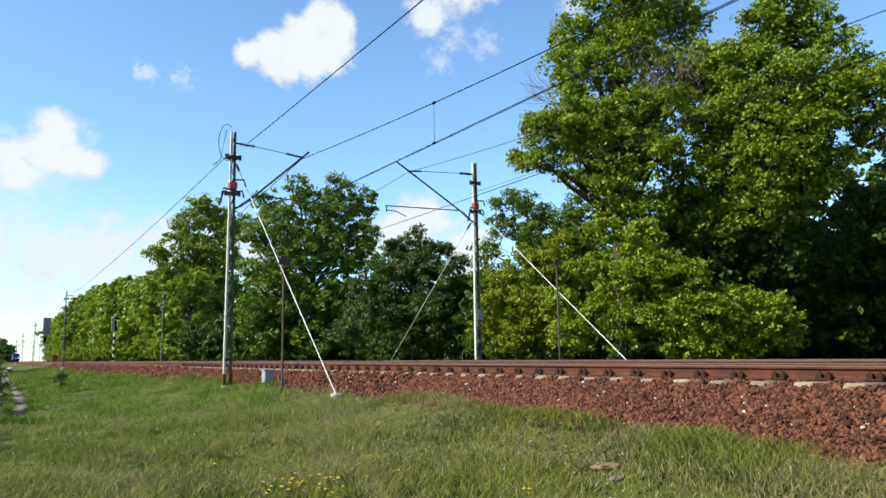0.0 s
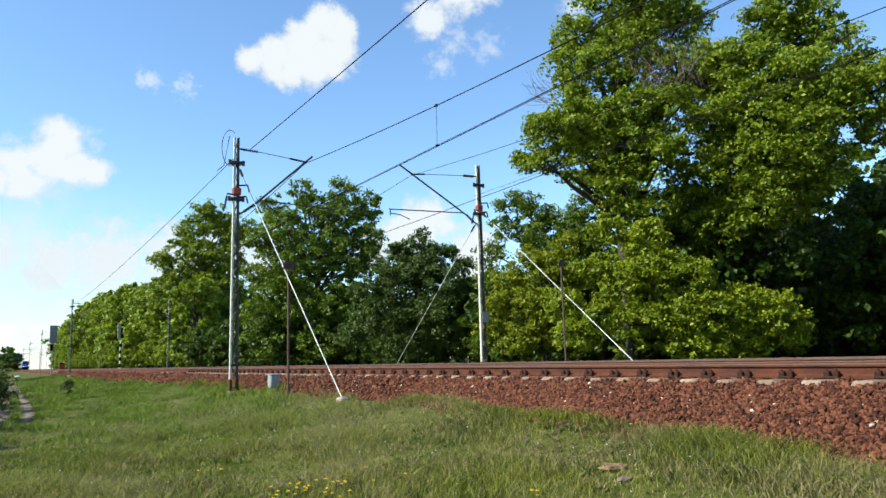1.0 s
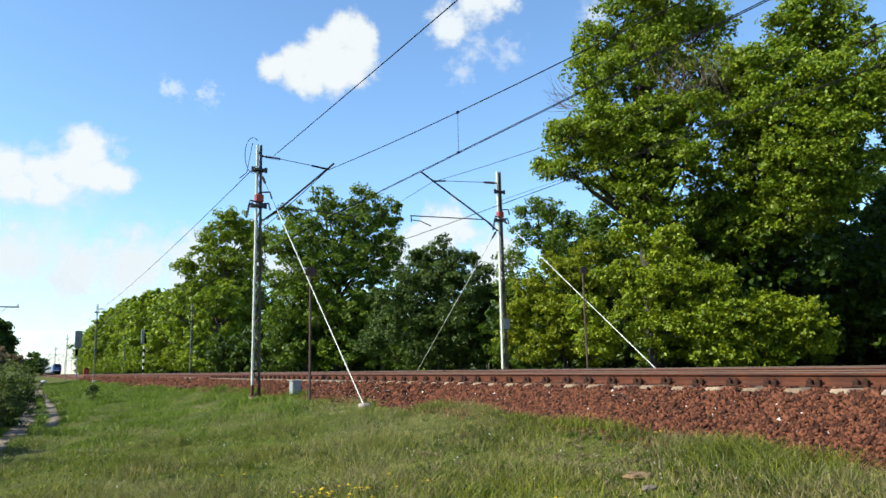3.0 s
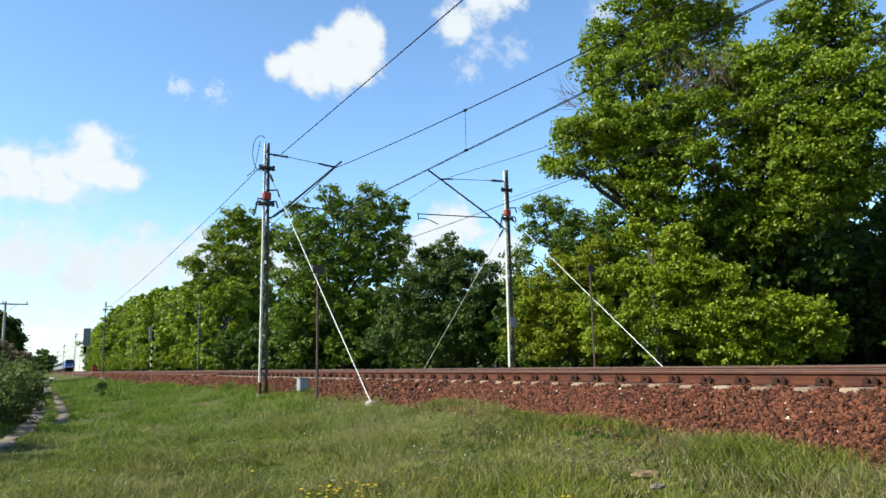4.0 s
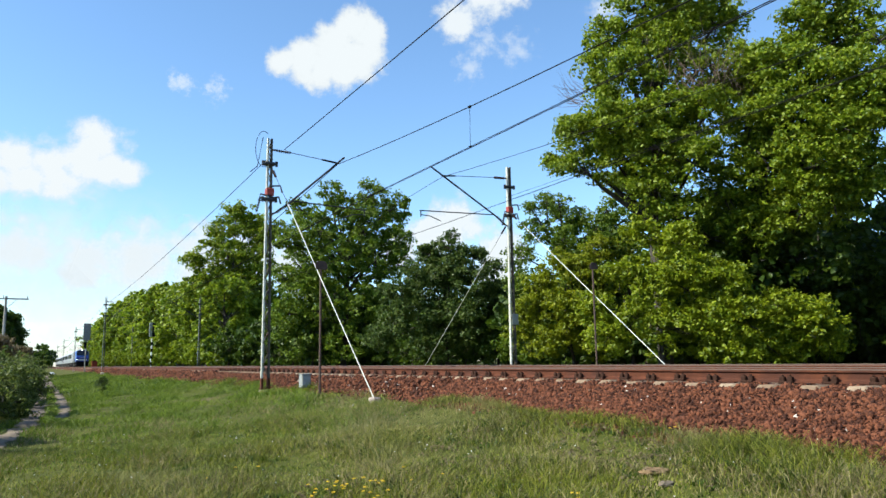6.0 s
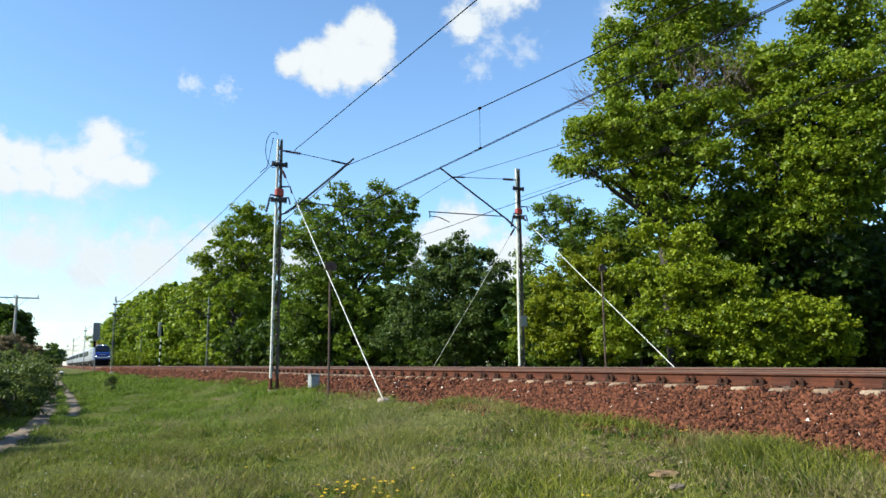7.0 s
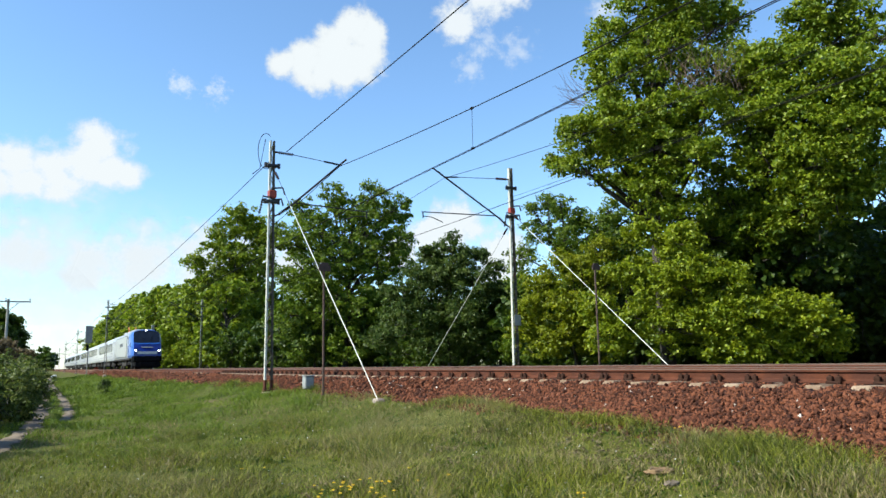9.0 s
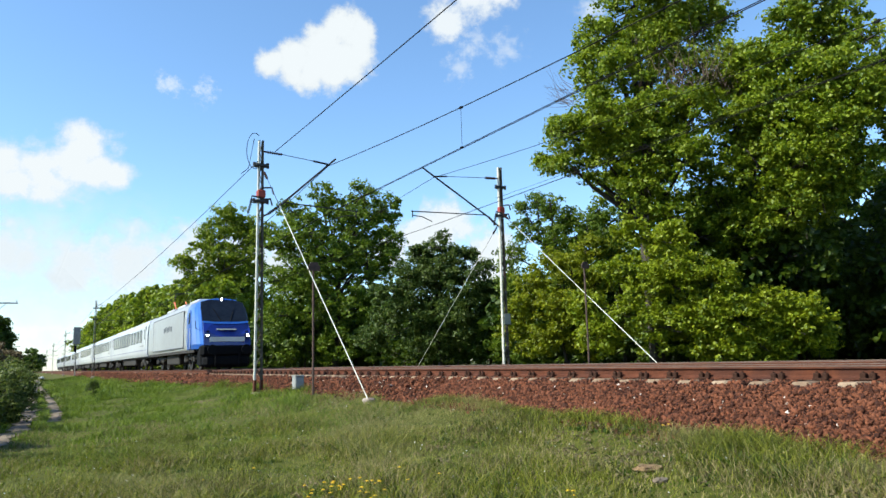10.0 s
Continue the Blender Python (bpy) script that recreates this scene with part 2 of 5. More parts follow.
# ---- ground ----
def build_ground():
    xs = np.concatenate([-np.geomspace(8, 4000, 26)[::-1], np.linspace(-7.5, 18, 103), np.geomspace(18.5, 4000, 30)])
    ys = np.concatenate([-np.geomspace(6, 3000, 22)[::-1], np.linspace(-5.5, 40, 140), np.geomspace(40.6, 4500, 60)])
    gx, gy = np.meshgrid(xs, ys)
    v = np.stack([gx, gy, gz(gx, gy)], -1).reshape(-1, 3)
    w = len(xs)
    i = (np.arange(len(ys) - 1)[:, None] * w + np.arange(w - 1)[None]).ravel()
    me = mesh_np("ground", v, np.stack([i, i + 1, i + w + 1, i + w], 1), M_GROUND, smooth=True)
    tagged(part("ground", me, None), "rough green meadow with patches of dry earth", "ground", kind="structure")


def rut_left(y):
    return np.interp(y, [10, 16, 21.8, 28.6, 45, 66, 99, 140], [-1.3, -0.68, -0.11, 0.17, 0.36, 0.68, 1.2, 1.8])


def rut_right(y):
    return np.interp(y, [10, 20, 24, 28.9, 41.5, 79, 140], [0.1, 0.45, 0.78, 1.02, 1.15, 1.25, 2.0])


def build_path():
    for line, y0, half, label in ((rut_left, 10, 0.21, "wheel rut of pale bare earth beside the bushes"), (rut_right, 25, 0.15, "wheel rut of pale bare earth through the meadow")):
        ys = np.linspace(y0, 140, 420)
        rows = []
        for s in (-1.0, -0.6, 0.0, 0.6, 1.0):
            wob = 0.09 * np.sin(ys * 3.1 + s) + 0.06 * np.sin(ys * 7.3 + 2 * s)
            x = line(ys) + s * (half + wob * (abs(s) > 0.9))
            rows.append(np.stack([x, ys, gz(x, ys) + (0.012 if abs(s) > 0.9 else 0.022) - 0.01 * (s == 0)], -1))
        v = np.stack(rows, 1).reshape(-1, 3)
        i = (np.arange(419)[:, None] * 5 + np.arange(4)[None]).ravel()
        me = mesh_np("dirt_path", v, np.stack([i, i + 1, i + 6, i + 5], 1), M_DIRT, smooth=True)
        tagged(part("dirt_path", me, None), label, "path", kind="structure")


NEAR, FAR = 9.34, 13.34     # track centre lines
A_X, B_X = 6.40, 16.70      # lines of masts


# ---- railway bank, sleepers, rails ----
def bed_z(x):
    return np.interp(x, [6.7, 7.0, 7.9, 8.1, 11.34, 12.0, 14.9, 15.9, 16.6], [0.40, 0.55, 1.08, 1.098, 1.09, 1.10, 1.10, 1.04, 0.9])


def build_bank():
    bm = bmesh.new()
    prof = [(6.55, 0.2), (6.9, 0.48), (7.88, 1.06), (8.1, 1.085), (10.8, 1.09), (11.34, 1.06), (11.9, 1.08), (14.95, 1.08), (16.3, 1.02), (16.9, 0.6)]
    extrude(bm, prof, -60, 900, 60)
    return tagged(part("ballast_bank", bm, M_BED), "bank of rust-red crushed stone under the tracks", "ballast", kind="structure")


SLEEPER_Y0 = 10.614 - 0.6 * 20


def build_ballast(bank):
    """Loose crushed stones: perturbed blocks, dense on the near slope."""
    rng = np.random.default_rng(5)
    def scatter(n, x0, x1, y0, y1, size, mat, name, power=1.0, crib=False):
        y = y0 + (y1 - y0) * rng.random(n) ** power
        if crib:      # between the sleepers only
            y = SLEEPER_Y0 + 0.6 * np.floor((y - SLEEPER_Y0) / 0.6) + 0.16 + 0.28 * rng.random(n)
        x = x0 + (x1 - x0) * rng.random(n)
        x = x - (x < 7.2) * 0.25 * rng.random(n) ** 3
        z = np.maximum(bed_z(x) - 0.020 * ((x > 7.88) & (x < 8.7)), gz(x, y) - 0.01) + (0.035 if crib else 0.0)
        s = size * (0.55 + 0.9 * rng.random(n) ** 1.6)
        octa = np.array([[1, 0, 0], [0, 1, 0], [-1, 0, 0], [0, -1, 0], [0, 0, 1], [0, 0, -1]], float) * 0.72
        v = octa[None] * (0.65 + 0.7 * rng.random((n, 6, 1))) + 0.16 * rng.normal(size=(n, 6, 3))
        v *= (s[:, None] * (0.45 + 1.0 * rng.random((n, 3))))[:, None, :]
        q = rng.normal(size=(n, 4))
        q /= np.linalg.norm(q, axis=1, keepdims=True)
        w, a, b, c = q.T
        rot = np.stack([1 - 2 * (b * b + c * c), 2 * (a * b - c * w), 2 * (a * c + b * w), 2 * (a * b + c * w), 1 - 2 * (a * a + c * c), 2 * (b * c - a * w),
                        2 * (a * c - b * w), 2 * (b * c + a * w), 1 - 2 * (a * a + b * b)], 1).reshape(n, 3, 3)
        v = np.einsum("nij,nkj->nki", rot, v)
        v += np.stack([x, y, z + s * (-0.15 + 0.85 * rng.random(n))], 1)[:, None]
        f = np.array([[0, 1, 4], [1, 2, 4], [2, 3, 4], [3, 0, 4], [1, 0, 5], [2, 1, 5], [3, 2, 5], [0, 3, 5]])
        faces = (np.arange(n)[:, None, None] * 6 + f[None]).reshape(-1, 3)
        tagged(part(name, mesh_np(name, v.reshape(-1, 3), faces, mat), None, bank), kind="stuff")
    scatter(46000, 6.84, 8.02, 2.5, 14, 0.035, M_STONE, "ballast_stones")
    scatter(16000, 6.86, 8.02, 14, 40, 0.046, M_STONE, "ballast_stones", 1.1)
    scatter(9000, 6.80, 8.02, 38, 130, 0.085, M_STONE, "ballast_stones", 1.4)
    scatter(7000, 7.96, 8.66, 2.5, 20, 0.034, M_STONE, "crib_stones", crib=True)
    scatter(520, 6.95, 8.0, 2.5, 24, 0.032, M_PALESTONE, "pale_stones")




def sleeper_mesh():
    bm = bmesh.new()
    prof = [(-1.3, -0.19), (1.3, -0.19), (1.3, -0.045), (1.24, 0.0), (0.45, 0.0), (0.3, -0.03), (-0.3, -0.03), (-0.45, 0.0), (-1.24, 0.0), (-1.3, -0.045)]
    extrude(bm, prof, -0.13, 0.13)
    bmesh.ops.bevel(bm, geom=[e for e in bm.edges if abs(e.verts[0].co.y - e.verts[1].co.y) < 1e-4 and e.verts[0].co.z > -0.06 and e.verts[1].co.z > -0.06],
                    offset=0.025, segments=1, affect="EDGES")
    me = bpy.data.meshes.new("sleeper")
    bmesh.ops.recalc_face_normals(bm, faces=bm.faces)
    bm.to_mesh(me)
    bm.free()
    me.materials.append(M_SLEEPER)
    return me


def rail_profile(cx, top):
    half = [(0.075, -0.172), (0.075, -0.160), (0.020, -0.140), (0.009, -0.120), (0.009, -0.052), (0.032, -0.040), (0.036, -0.034), (0.036, -0.012)]
    return [(cx + x, top + z) for x, z in half] + [(cx - x, top + z) for x, z in half[::-1]]


def build_track(cx, label, clips):
    track = thing("railway_track", pose(cx, 0, RAIL), label, "railway track", kind="structure")
    for s in (-1, 1):
        bm = bmesh.new()
        extrude(bm, rail_profile(s * 0.7535, 0), -50, 900, 40)
        rail = part("rail", bm, M_RAILSIDE, track, "rust-brown steel rail")
        bm = bmesh.new()
        extrude(bm, [(s * 0.7535 + a, b) for a, b in ((-0.036, -0.0125), (0.036, -0.0125), (0.034, -0.004), (0.024, 0.0), (-0.024, 0.0), (-0.034, -0.004))], -50, 900, 2)
        part("running_surface", bm, M_RAILTOP, rail, "worn shiny rail head")
    me = sleeper_mesh()
    rest = bmesh.new()
    clip_me = None
    for k in range(260):
        y = SLEEPER_Y0 + 0.6 * k
        s = part("sleeper", me, None, track)
        s.location = (random.uniform(-0.012, 0.012), y, -0.178 + random.uniform(-0.008, 0.004))
        s.rotation_euler = (0, 0, random.uniform(-0.008, 0.008))
        if k < clips:
            if clip_me is None:
                bm = bmesh.new()
                for q in (-1, 1):
                    for e in (-1, 1):
                        box(bm, -0.7535 + q * 0.085, e * 0.056, 0.055, 0.06, 0.075, 0.08, 0.010)
                        tube(bm, [(-0.7535 + q * 0.09, e * 0.056, 0.08), (-0.7535 + q * 0.09, e * 0.056, 0.115)], 0.018, 6)
                    box(bm, -0.7535 + q * 0.08, 0, 0.02, 0.10, 0.19, 0.03, 0.006)
                clip_me = bpy.data.meshes.new("rail_clip")
                bm.to_mesh(clip_me)
                bm.free()
                clip_me.materials.append(M_CLIP)
            part("rail_clip", clip_me, None, s)
    for k in range(260, 900):
        box(rest, 0, SLEEPER_Y0 + 0.6 * k, -0.26, 2.6, 0.26, 0.16)
    tagged(part("far_sleepers", rest, M_SLEEPER, track), kind="stuff")


# ---- masts and overhead line ----
def insulator(bm, a, b, r=0.05, n=7):
    a, b = Vector(a), Vector(b)
    tube(bm, [a, b], r * 0.35, 6)
    for i in range(n):
        p, q = a.lerp(b, (i + 0.25) / n), a.lerp(b, (i + 0.75) / n)
        tube(bm, [p, q], r, 8, r * 0.55)


def channel(h, w0, w1, d, s):
    """One tapering channel section of a mast; s is its side."""
    bm = bmesh.new()
    prof = [(0, -d / 2), (0, d / 2), (-0.055, d / 2), (-0.055, d / 2 - 0.010), (-0.012, d / 2 - 0.010), (-0.012, -d / 2 + 0.010), (-0.055, -d / 2 + 0.010), (-0.055, -d / 2)]
    u, v = [[bm.verts.new((s * (w / 2 + a), b, z)) for a, b in prof] for z, w in ((0, w0), (h, w1))]
    for i in range(8):
        bm.faces.new((u[i], u[(i + 1) % 8], v[(i + 1) % 8], v[i]))
    bm.faces.new(u[::-1])
    bm.faces.new(v)
    return bm


def lacing(h, w0, w1, d, n):
    bm = bmesh.new()
    for f in (-1, 1):
        for i in range(n):
            z0, z1 = 0.3 + (h - 0.4) * i / n, 0.3 + (h - 0.4) * (i + 1) / n
            s = 1 if i % 2 else -1
            a, b = (w0 + (w1 - w0) * z0 / h) / 2 - 0.03, (w0 + (w1 - w0) * z1 / h) / 2 - 0.03
            tube(bm, [(-s * a, f * (d / 2 + 0.006), z0), (s * b, f * (d / 2 + 0.006), z1)], 0.014, 4)
    return bm


def build_mast(x, y, z, h, side, label, detail=True, dull=False):
    """side: +1 where the track lies towards +x. Cantilever, stay, fittings."""
    steel = M_OLDSTEEL if dull else M_SILVER
    mast = thing("catenary_mast", pose(x, y, z), label, "catenary mast", "masts along the tracks")
    # right channel is coloured darker to stand in for the shade on it
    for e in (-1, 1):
        part("channel", channel(h, 0.27, 0.17, 0.12, e), steel if e < 0 else M_SHADESTEEL, mast, "" if e < 0 else "grey channel with shade in its darker colour")
    tagged(part("lacing", lacing(h, 0.27, 0.17, 0.12, 22 if detail else 12), M_SHADESTEEL, mast, "dull brownish lacing bars"), kind="stuff")
    bm = bmesh.new()
    box(bm, -0.02, 0, -0.36, 0.36, 0.32, 0.48, 0.06)
    part("foundation", bm, M_CONCRETE, mast, "weathered concrete foundation block")
    if detail:
        bm = bmesh.new()
        for e in (-1, 1):
            box(bm, e * 0.105, 0, 0.02, 0.075, 0.175, 0.42, 0.008)
        box(bm, 0, 0, -0.10, 0.34, 0.22, 0.06, 0.01)
        part("base_shoe", bm, M_RAILSIDE, mast, "rust-brown base shoe")
    s = side
    if x < 10:      # reach of the tube and heights of carrier, stay, foot and registration arm
        reach, zc, zs, zl, zr, over = 2.35, 8.26 - z, 8.43 - z, 6.28 - z, 6.80 - z, 0.25
    else:
        reach, zc, zs, zl, zr, over = 3.05, 8.66 - z, 8.85 - z, 6.86 - z, 7.30 - z, 0.55
    tip = (s * reach, 0.0, zc)
    bm = bmesh.new()
    rise = (zc - zl - 0.36) / (reach - 0.6)
    tube(bm, [(s * 0.6, 0, zl + 0.36), tip, (s * (reach + over), 0, zc + over * rise)], 0.034, 8)
    arm = part("cantilever_tube", bm, M_ARM, mast, "dark slanting cantilever tube")
    bm = bmesh.new()
    insulator(bm, (s * 0.26, 0, zl + 0.10), (s * 0.62, 0, zl + 0.38), 0.062)
    tube(bm, [(s * 0.1, 0, zl + 0.02), (s * 0.27, 0, zl + 0.10)], 0.03, 6)
    part("lower_insulator", bm, M_INSUL, arm)
    bm = bmesh.new()
    tube(bm, [(s * 0.7, 0, zs), (s * (reach - 0.5), 0, zc + 0.06)], 0.012, 5)
    tube(bm, [(s * (reach - 0.55), 0, zc + 0.065), (s * (reach + 0.05), 0, zc + 0.0)], 0.032, 6)
    stay = part("stay_rod", bm, M_DARK, mast)
    bm = bmesh.new()
    insulator(bm, (s * 0.22, 0, zs + 0.02), (s * 0.72, 0, zs), 0.06)
    tube(bm, [(s * 0.05, 0, zs + 0.03), (s * 0.24, 0, zs + 0.02)], 0.03, 6)
    part("stay_insulator", bm, M_INSUL, stay)
    bm = bmesh.new()
    xa = 0.6 + max(zr - zl - 0.36, 0.02) / rise
    tube(bm, [(s * xa, 0, zr), (s * (reach + 1.05), 0, zr - 0.10)], 0.022, 6)
    tube(bm, [(s * (reach + 1.0), 0, zr - 0.10), (s * (reach + 1.0), 0, zr - 0.34)], 0.022, 6)
    tube(bm, [(s * (reach + 1.0), 0, zr - 0.26), (s * (reach + 0.6), 0, zr - 0.28), (s * (reach + 0.15), 0, zr - 0.44)], 0.018, 6)
    part("registration_arm", bm, M_ARM, mast)
    for zb in (h - 0.85, h - 2.05):
        bm = bmesh.new()
        box(bm, 0, 0, zb, 0.38, 0.24, 0.10, 0.02)
        tube(bm, [(-0.22, -0.05, zb - 0.08), (-0.22, -0.05, zb + 0.08)], 0.05, 8)
        tube(bm, [(0.22, -0.05, zb - 0.08), (0.22, -0.05, zb + 0.08)], 0.05, 8)
        part("clamp_band", bm, M_ARM, mast, "dark clamp band with bolts")
    if detail:
        bm = bmesh.new()
        box(bm, 0.02, 0.0, h - 1.80, 0.27, 0.20, 0.26, 0.03)
        part("red_band", bm, M_RED, mast, "faded red painted band")
        bm = bmesh.new()
        for zb, e in ((h - 1.62, 0.34), (h - 1.95, -0.30), (h - 2.0, 0.30)):
            tube(bm, [(0, -0.1, zb), (e, -0.12, zb + 0.04), (e * 1.2, -0.12, zb - 0.18)], 0.03, 6)
        insulator(bm, (-0.30, -0.1, h - 2.0), (-0.42, -0.1, h - 2.5), 0.05, 6)
        part("bracket", bm, M_ARM, mast)
    return mast


def loop_points(cx, cz, rx, rz, a0, a1, n, y):
    return [(cx + rx * math.cos(radians(a0 + (a1 - a0) * i / n)), y, cz + rz * math.sin(radians(a0 + (a1 - a0) * i / n))) for i in range(n + 1)]


def guy(mast, start, foot, label, r, f=0.06):
    """An anchor rod with its insulator, and its concrete block."""
    a, b = Vector(start), Vector(foot)
    bm = bmesh.new()
    tube(bm, [a.lerp(b, f + 0.06), b], r, 6)
    rod = part("guy_rod", bm, M_GUY, mast, label)
    bm = bmesh.new()
    insulator(bm, a.lerp(b, 0.02), a.lerp(b, 0.06), 0.045)
    tube(bm, [a, a.lerp(b, 0.02)], 0.014, 6)
    tube(bm, [a.lerp(b, 0.06), a.lerp(b, f + 0.07)], 0.008, 6)
    part("guy_insulator", bm, M_INSUL, rod)


def wire(name, ends, sag, r, label, steps=24):
    """One object for each span between two masts."""
    for a, b in zip(ends, ends[1:]):
        a, b = Vector(a), Vector(b)
        bm = bmesh.new()
        tube(bm, [a.lerp(b, i / steps) + Vector((0, 0, -4 * sag * (i / steps) * (1 - i / steps))) for i in range(steps + 1)], r, 5)
        tagged(part(name, bm, M_DARK), label, "overhead wire", "overhead wires")


MAST_Y = (23.5, 89.0, 159.0, 228.0, 296.0, 364.0, 432.0)


def build_overhead():
    for i, y in enumerate(MAST_Y):
        ma = build_mast(A_X, y, 0.82 if i == 0 else 0.95, 8.0, 1, "silver-painted lattice mast with red band, beside the track" if i == 0 else "grey lattice mast beside the track", i < 1, i > 0)
        mb = build_mast(B_X, y + (1.4 if i == 0 else 1.8), 1.1, 8.26, -1, "silver-painted lattice mast beyond the far track" if i == 0 else "grey lattice mast beyond the far track", i < 1, i > 0)
        if i == 0:
            guy(ma, (0.05, -0.1, 7.0), (0.12, 15.15 - y, -0.08), "pale galvanised guy rod", 0.0135, 0.16)
            guy(mb, (-0.05, -0.1, 6.35), (0, 16.62 - y - 1.4, 0.1), "pale galvanised guy rod", 0.0135)
            guy(mb, (-0.05, 0.1, 5.9), (0, 32.7 - y - 1.4, 0.1), "thin dull guy rod", 0.012)
            bm = bmesh.new()
            tube(bm, loop_points(-0.22, 7.6, 0.27, 0.60, 60, 330, 16, -0.1), 0.011, 5)
            tube(bm, [(-0.25, -0.1, 8.0), (-0.42, -0.1, 7.0), (-0.5, 0.5, 6.95)], 0.014, 5)
            part("jumper_cable", bm, M_DARK, ma, "looped dark jumper cable")
            bm = bmesh.new()
            box(bm, 0.06, -0.12, 2.0, 0.30, 0.015, 0.42, 0.004)
            part("number_plate", bm, M_BOX, mb, "blank grey enamel plate")
    ends = (-30.0,) + MAST_Y
    near = lambda z, dx=0.0: [((9.75 if k % 2 == 0 else 8.75) + dx, y, z) for k, y in enumerate(ends)]
    far = lambda z, dx=0.0: [((13.1 if k % 2 == 0 else 13.6) + dx, y + 1.4, z) for k, y in enumerate(ends)]
    for dx in (-0.025, 0.025):
        wire("contact_wire", near(6.56, dx), 0.0, 0.009, "dark contact wire above the track", 1)
        wire("contact_wire", far(6.74, dx), 0.0, 0.006, "dark contact wire above the far track", 1)
    wire("carrier_wire", near(8.22), 1.2, 0.0125, "dark carrier wire sagging above the contact wire")
    wire("carrier_wire", far(8.62), 1.25, 0.0095, "dark carrier wire sagging above the far track")
    wire("feeder_wire", [(6.85, -30, 8.2), (6.8, 23.2, 8.42)], 0.12, 0.013, "dark feeder wire ending at the mast")
    wire("feeder_wire", [(6.3, y, 8.1) for y in MAST_Y], 0.35, 0.012, "dark feeder wire along the masts")
    wire("feeder_wire", [(16.4, -30, 8.1), (16.5, 24.9, 8.05)], 0.15, 0.007, "dark feeder wire beyond the far track")
    for line, zc, sag in ((near(8.22), 6.56, 1.2), (far(8.62), 6.74, 1.25)):
        for (a, b), n in zip(zip(line, line[1:3]), (6, 8)):
            for k in range(1, n):
                f = k / n if n == 8 else (14.85 + 30 - 8.9 * (5 - k)) / 53.5
                p = Vector(a).lerp(Vector(b), f)
                top = p.z - 4 * sag * f * (1 - f)
                bm = bmesh.new()
                tube(bm, [(p.x, p.y, top), (p.x, p.y, zc)], 0.006, 4)
                box(bm, p.x, p.y, top, 0.05, 0.10, 0.05)
                box(bm, p.x, p.y, zc + 0.01, 0.06, 0.08, 0.04)
                tagged(part("dropper", bm, M_DARK), "thin dropper rod between two overhead wires", "overhead wire", "overhead wires")


# ---- trees ----
def leaf_cloud(rng, centres, spread, per, size, up=0.4, droop=0.0):
    """Folded leaves scattered about twig ends."""
    n = len(centres) * per
    c = np.repeat(centres, per, 0)
    sp = np.repeat(spread, per)[:, None]
    d = rng.normal(size=(n, 3))
    d /= np.linalg.norm(d, axis=1, keepdims=True)
    p = c + d * sp * (rng.random((n, 1)) ** 0.5) * np.array([1, 1, 0.62])
    nrm = rng.normal(size=(n, 3)) * 0.62 + d * 0.75
    nrm[:, 2] += up
    nrm /= np.linalg.norm(nrm, axis=1, keepdims=True)
    t = np.cross(nrm, rng.normal(size=(n, 3)))
    t /= np.linalg.norm(t, axis=1, keepdims=True) + 1e-9
    b = np.cross(nrm, t)
    s = (size * (0.6 + 0.8 * rng.random(n)))[:, None]
    fold = nrm * s * 0.16
    v = np.stack([p - t * s * 0.5, p + b * s * 0.34 + fold, p + t * s * 0.5, p - b * s * 0.34 + fold], 1)
    f = np.arange(n)[:, None] * 4
    faces = np.concatenate([f + np.array([[0, 1, 2]]), f + np.array([[0, 2, 3]])])
    return v.reshape(-1, 3), faces


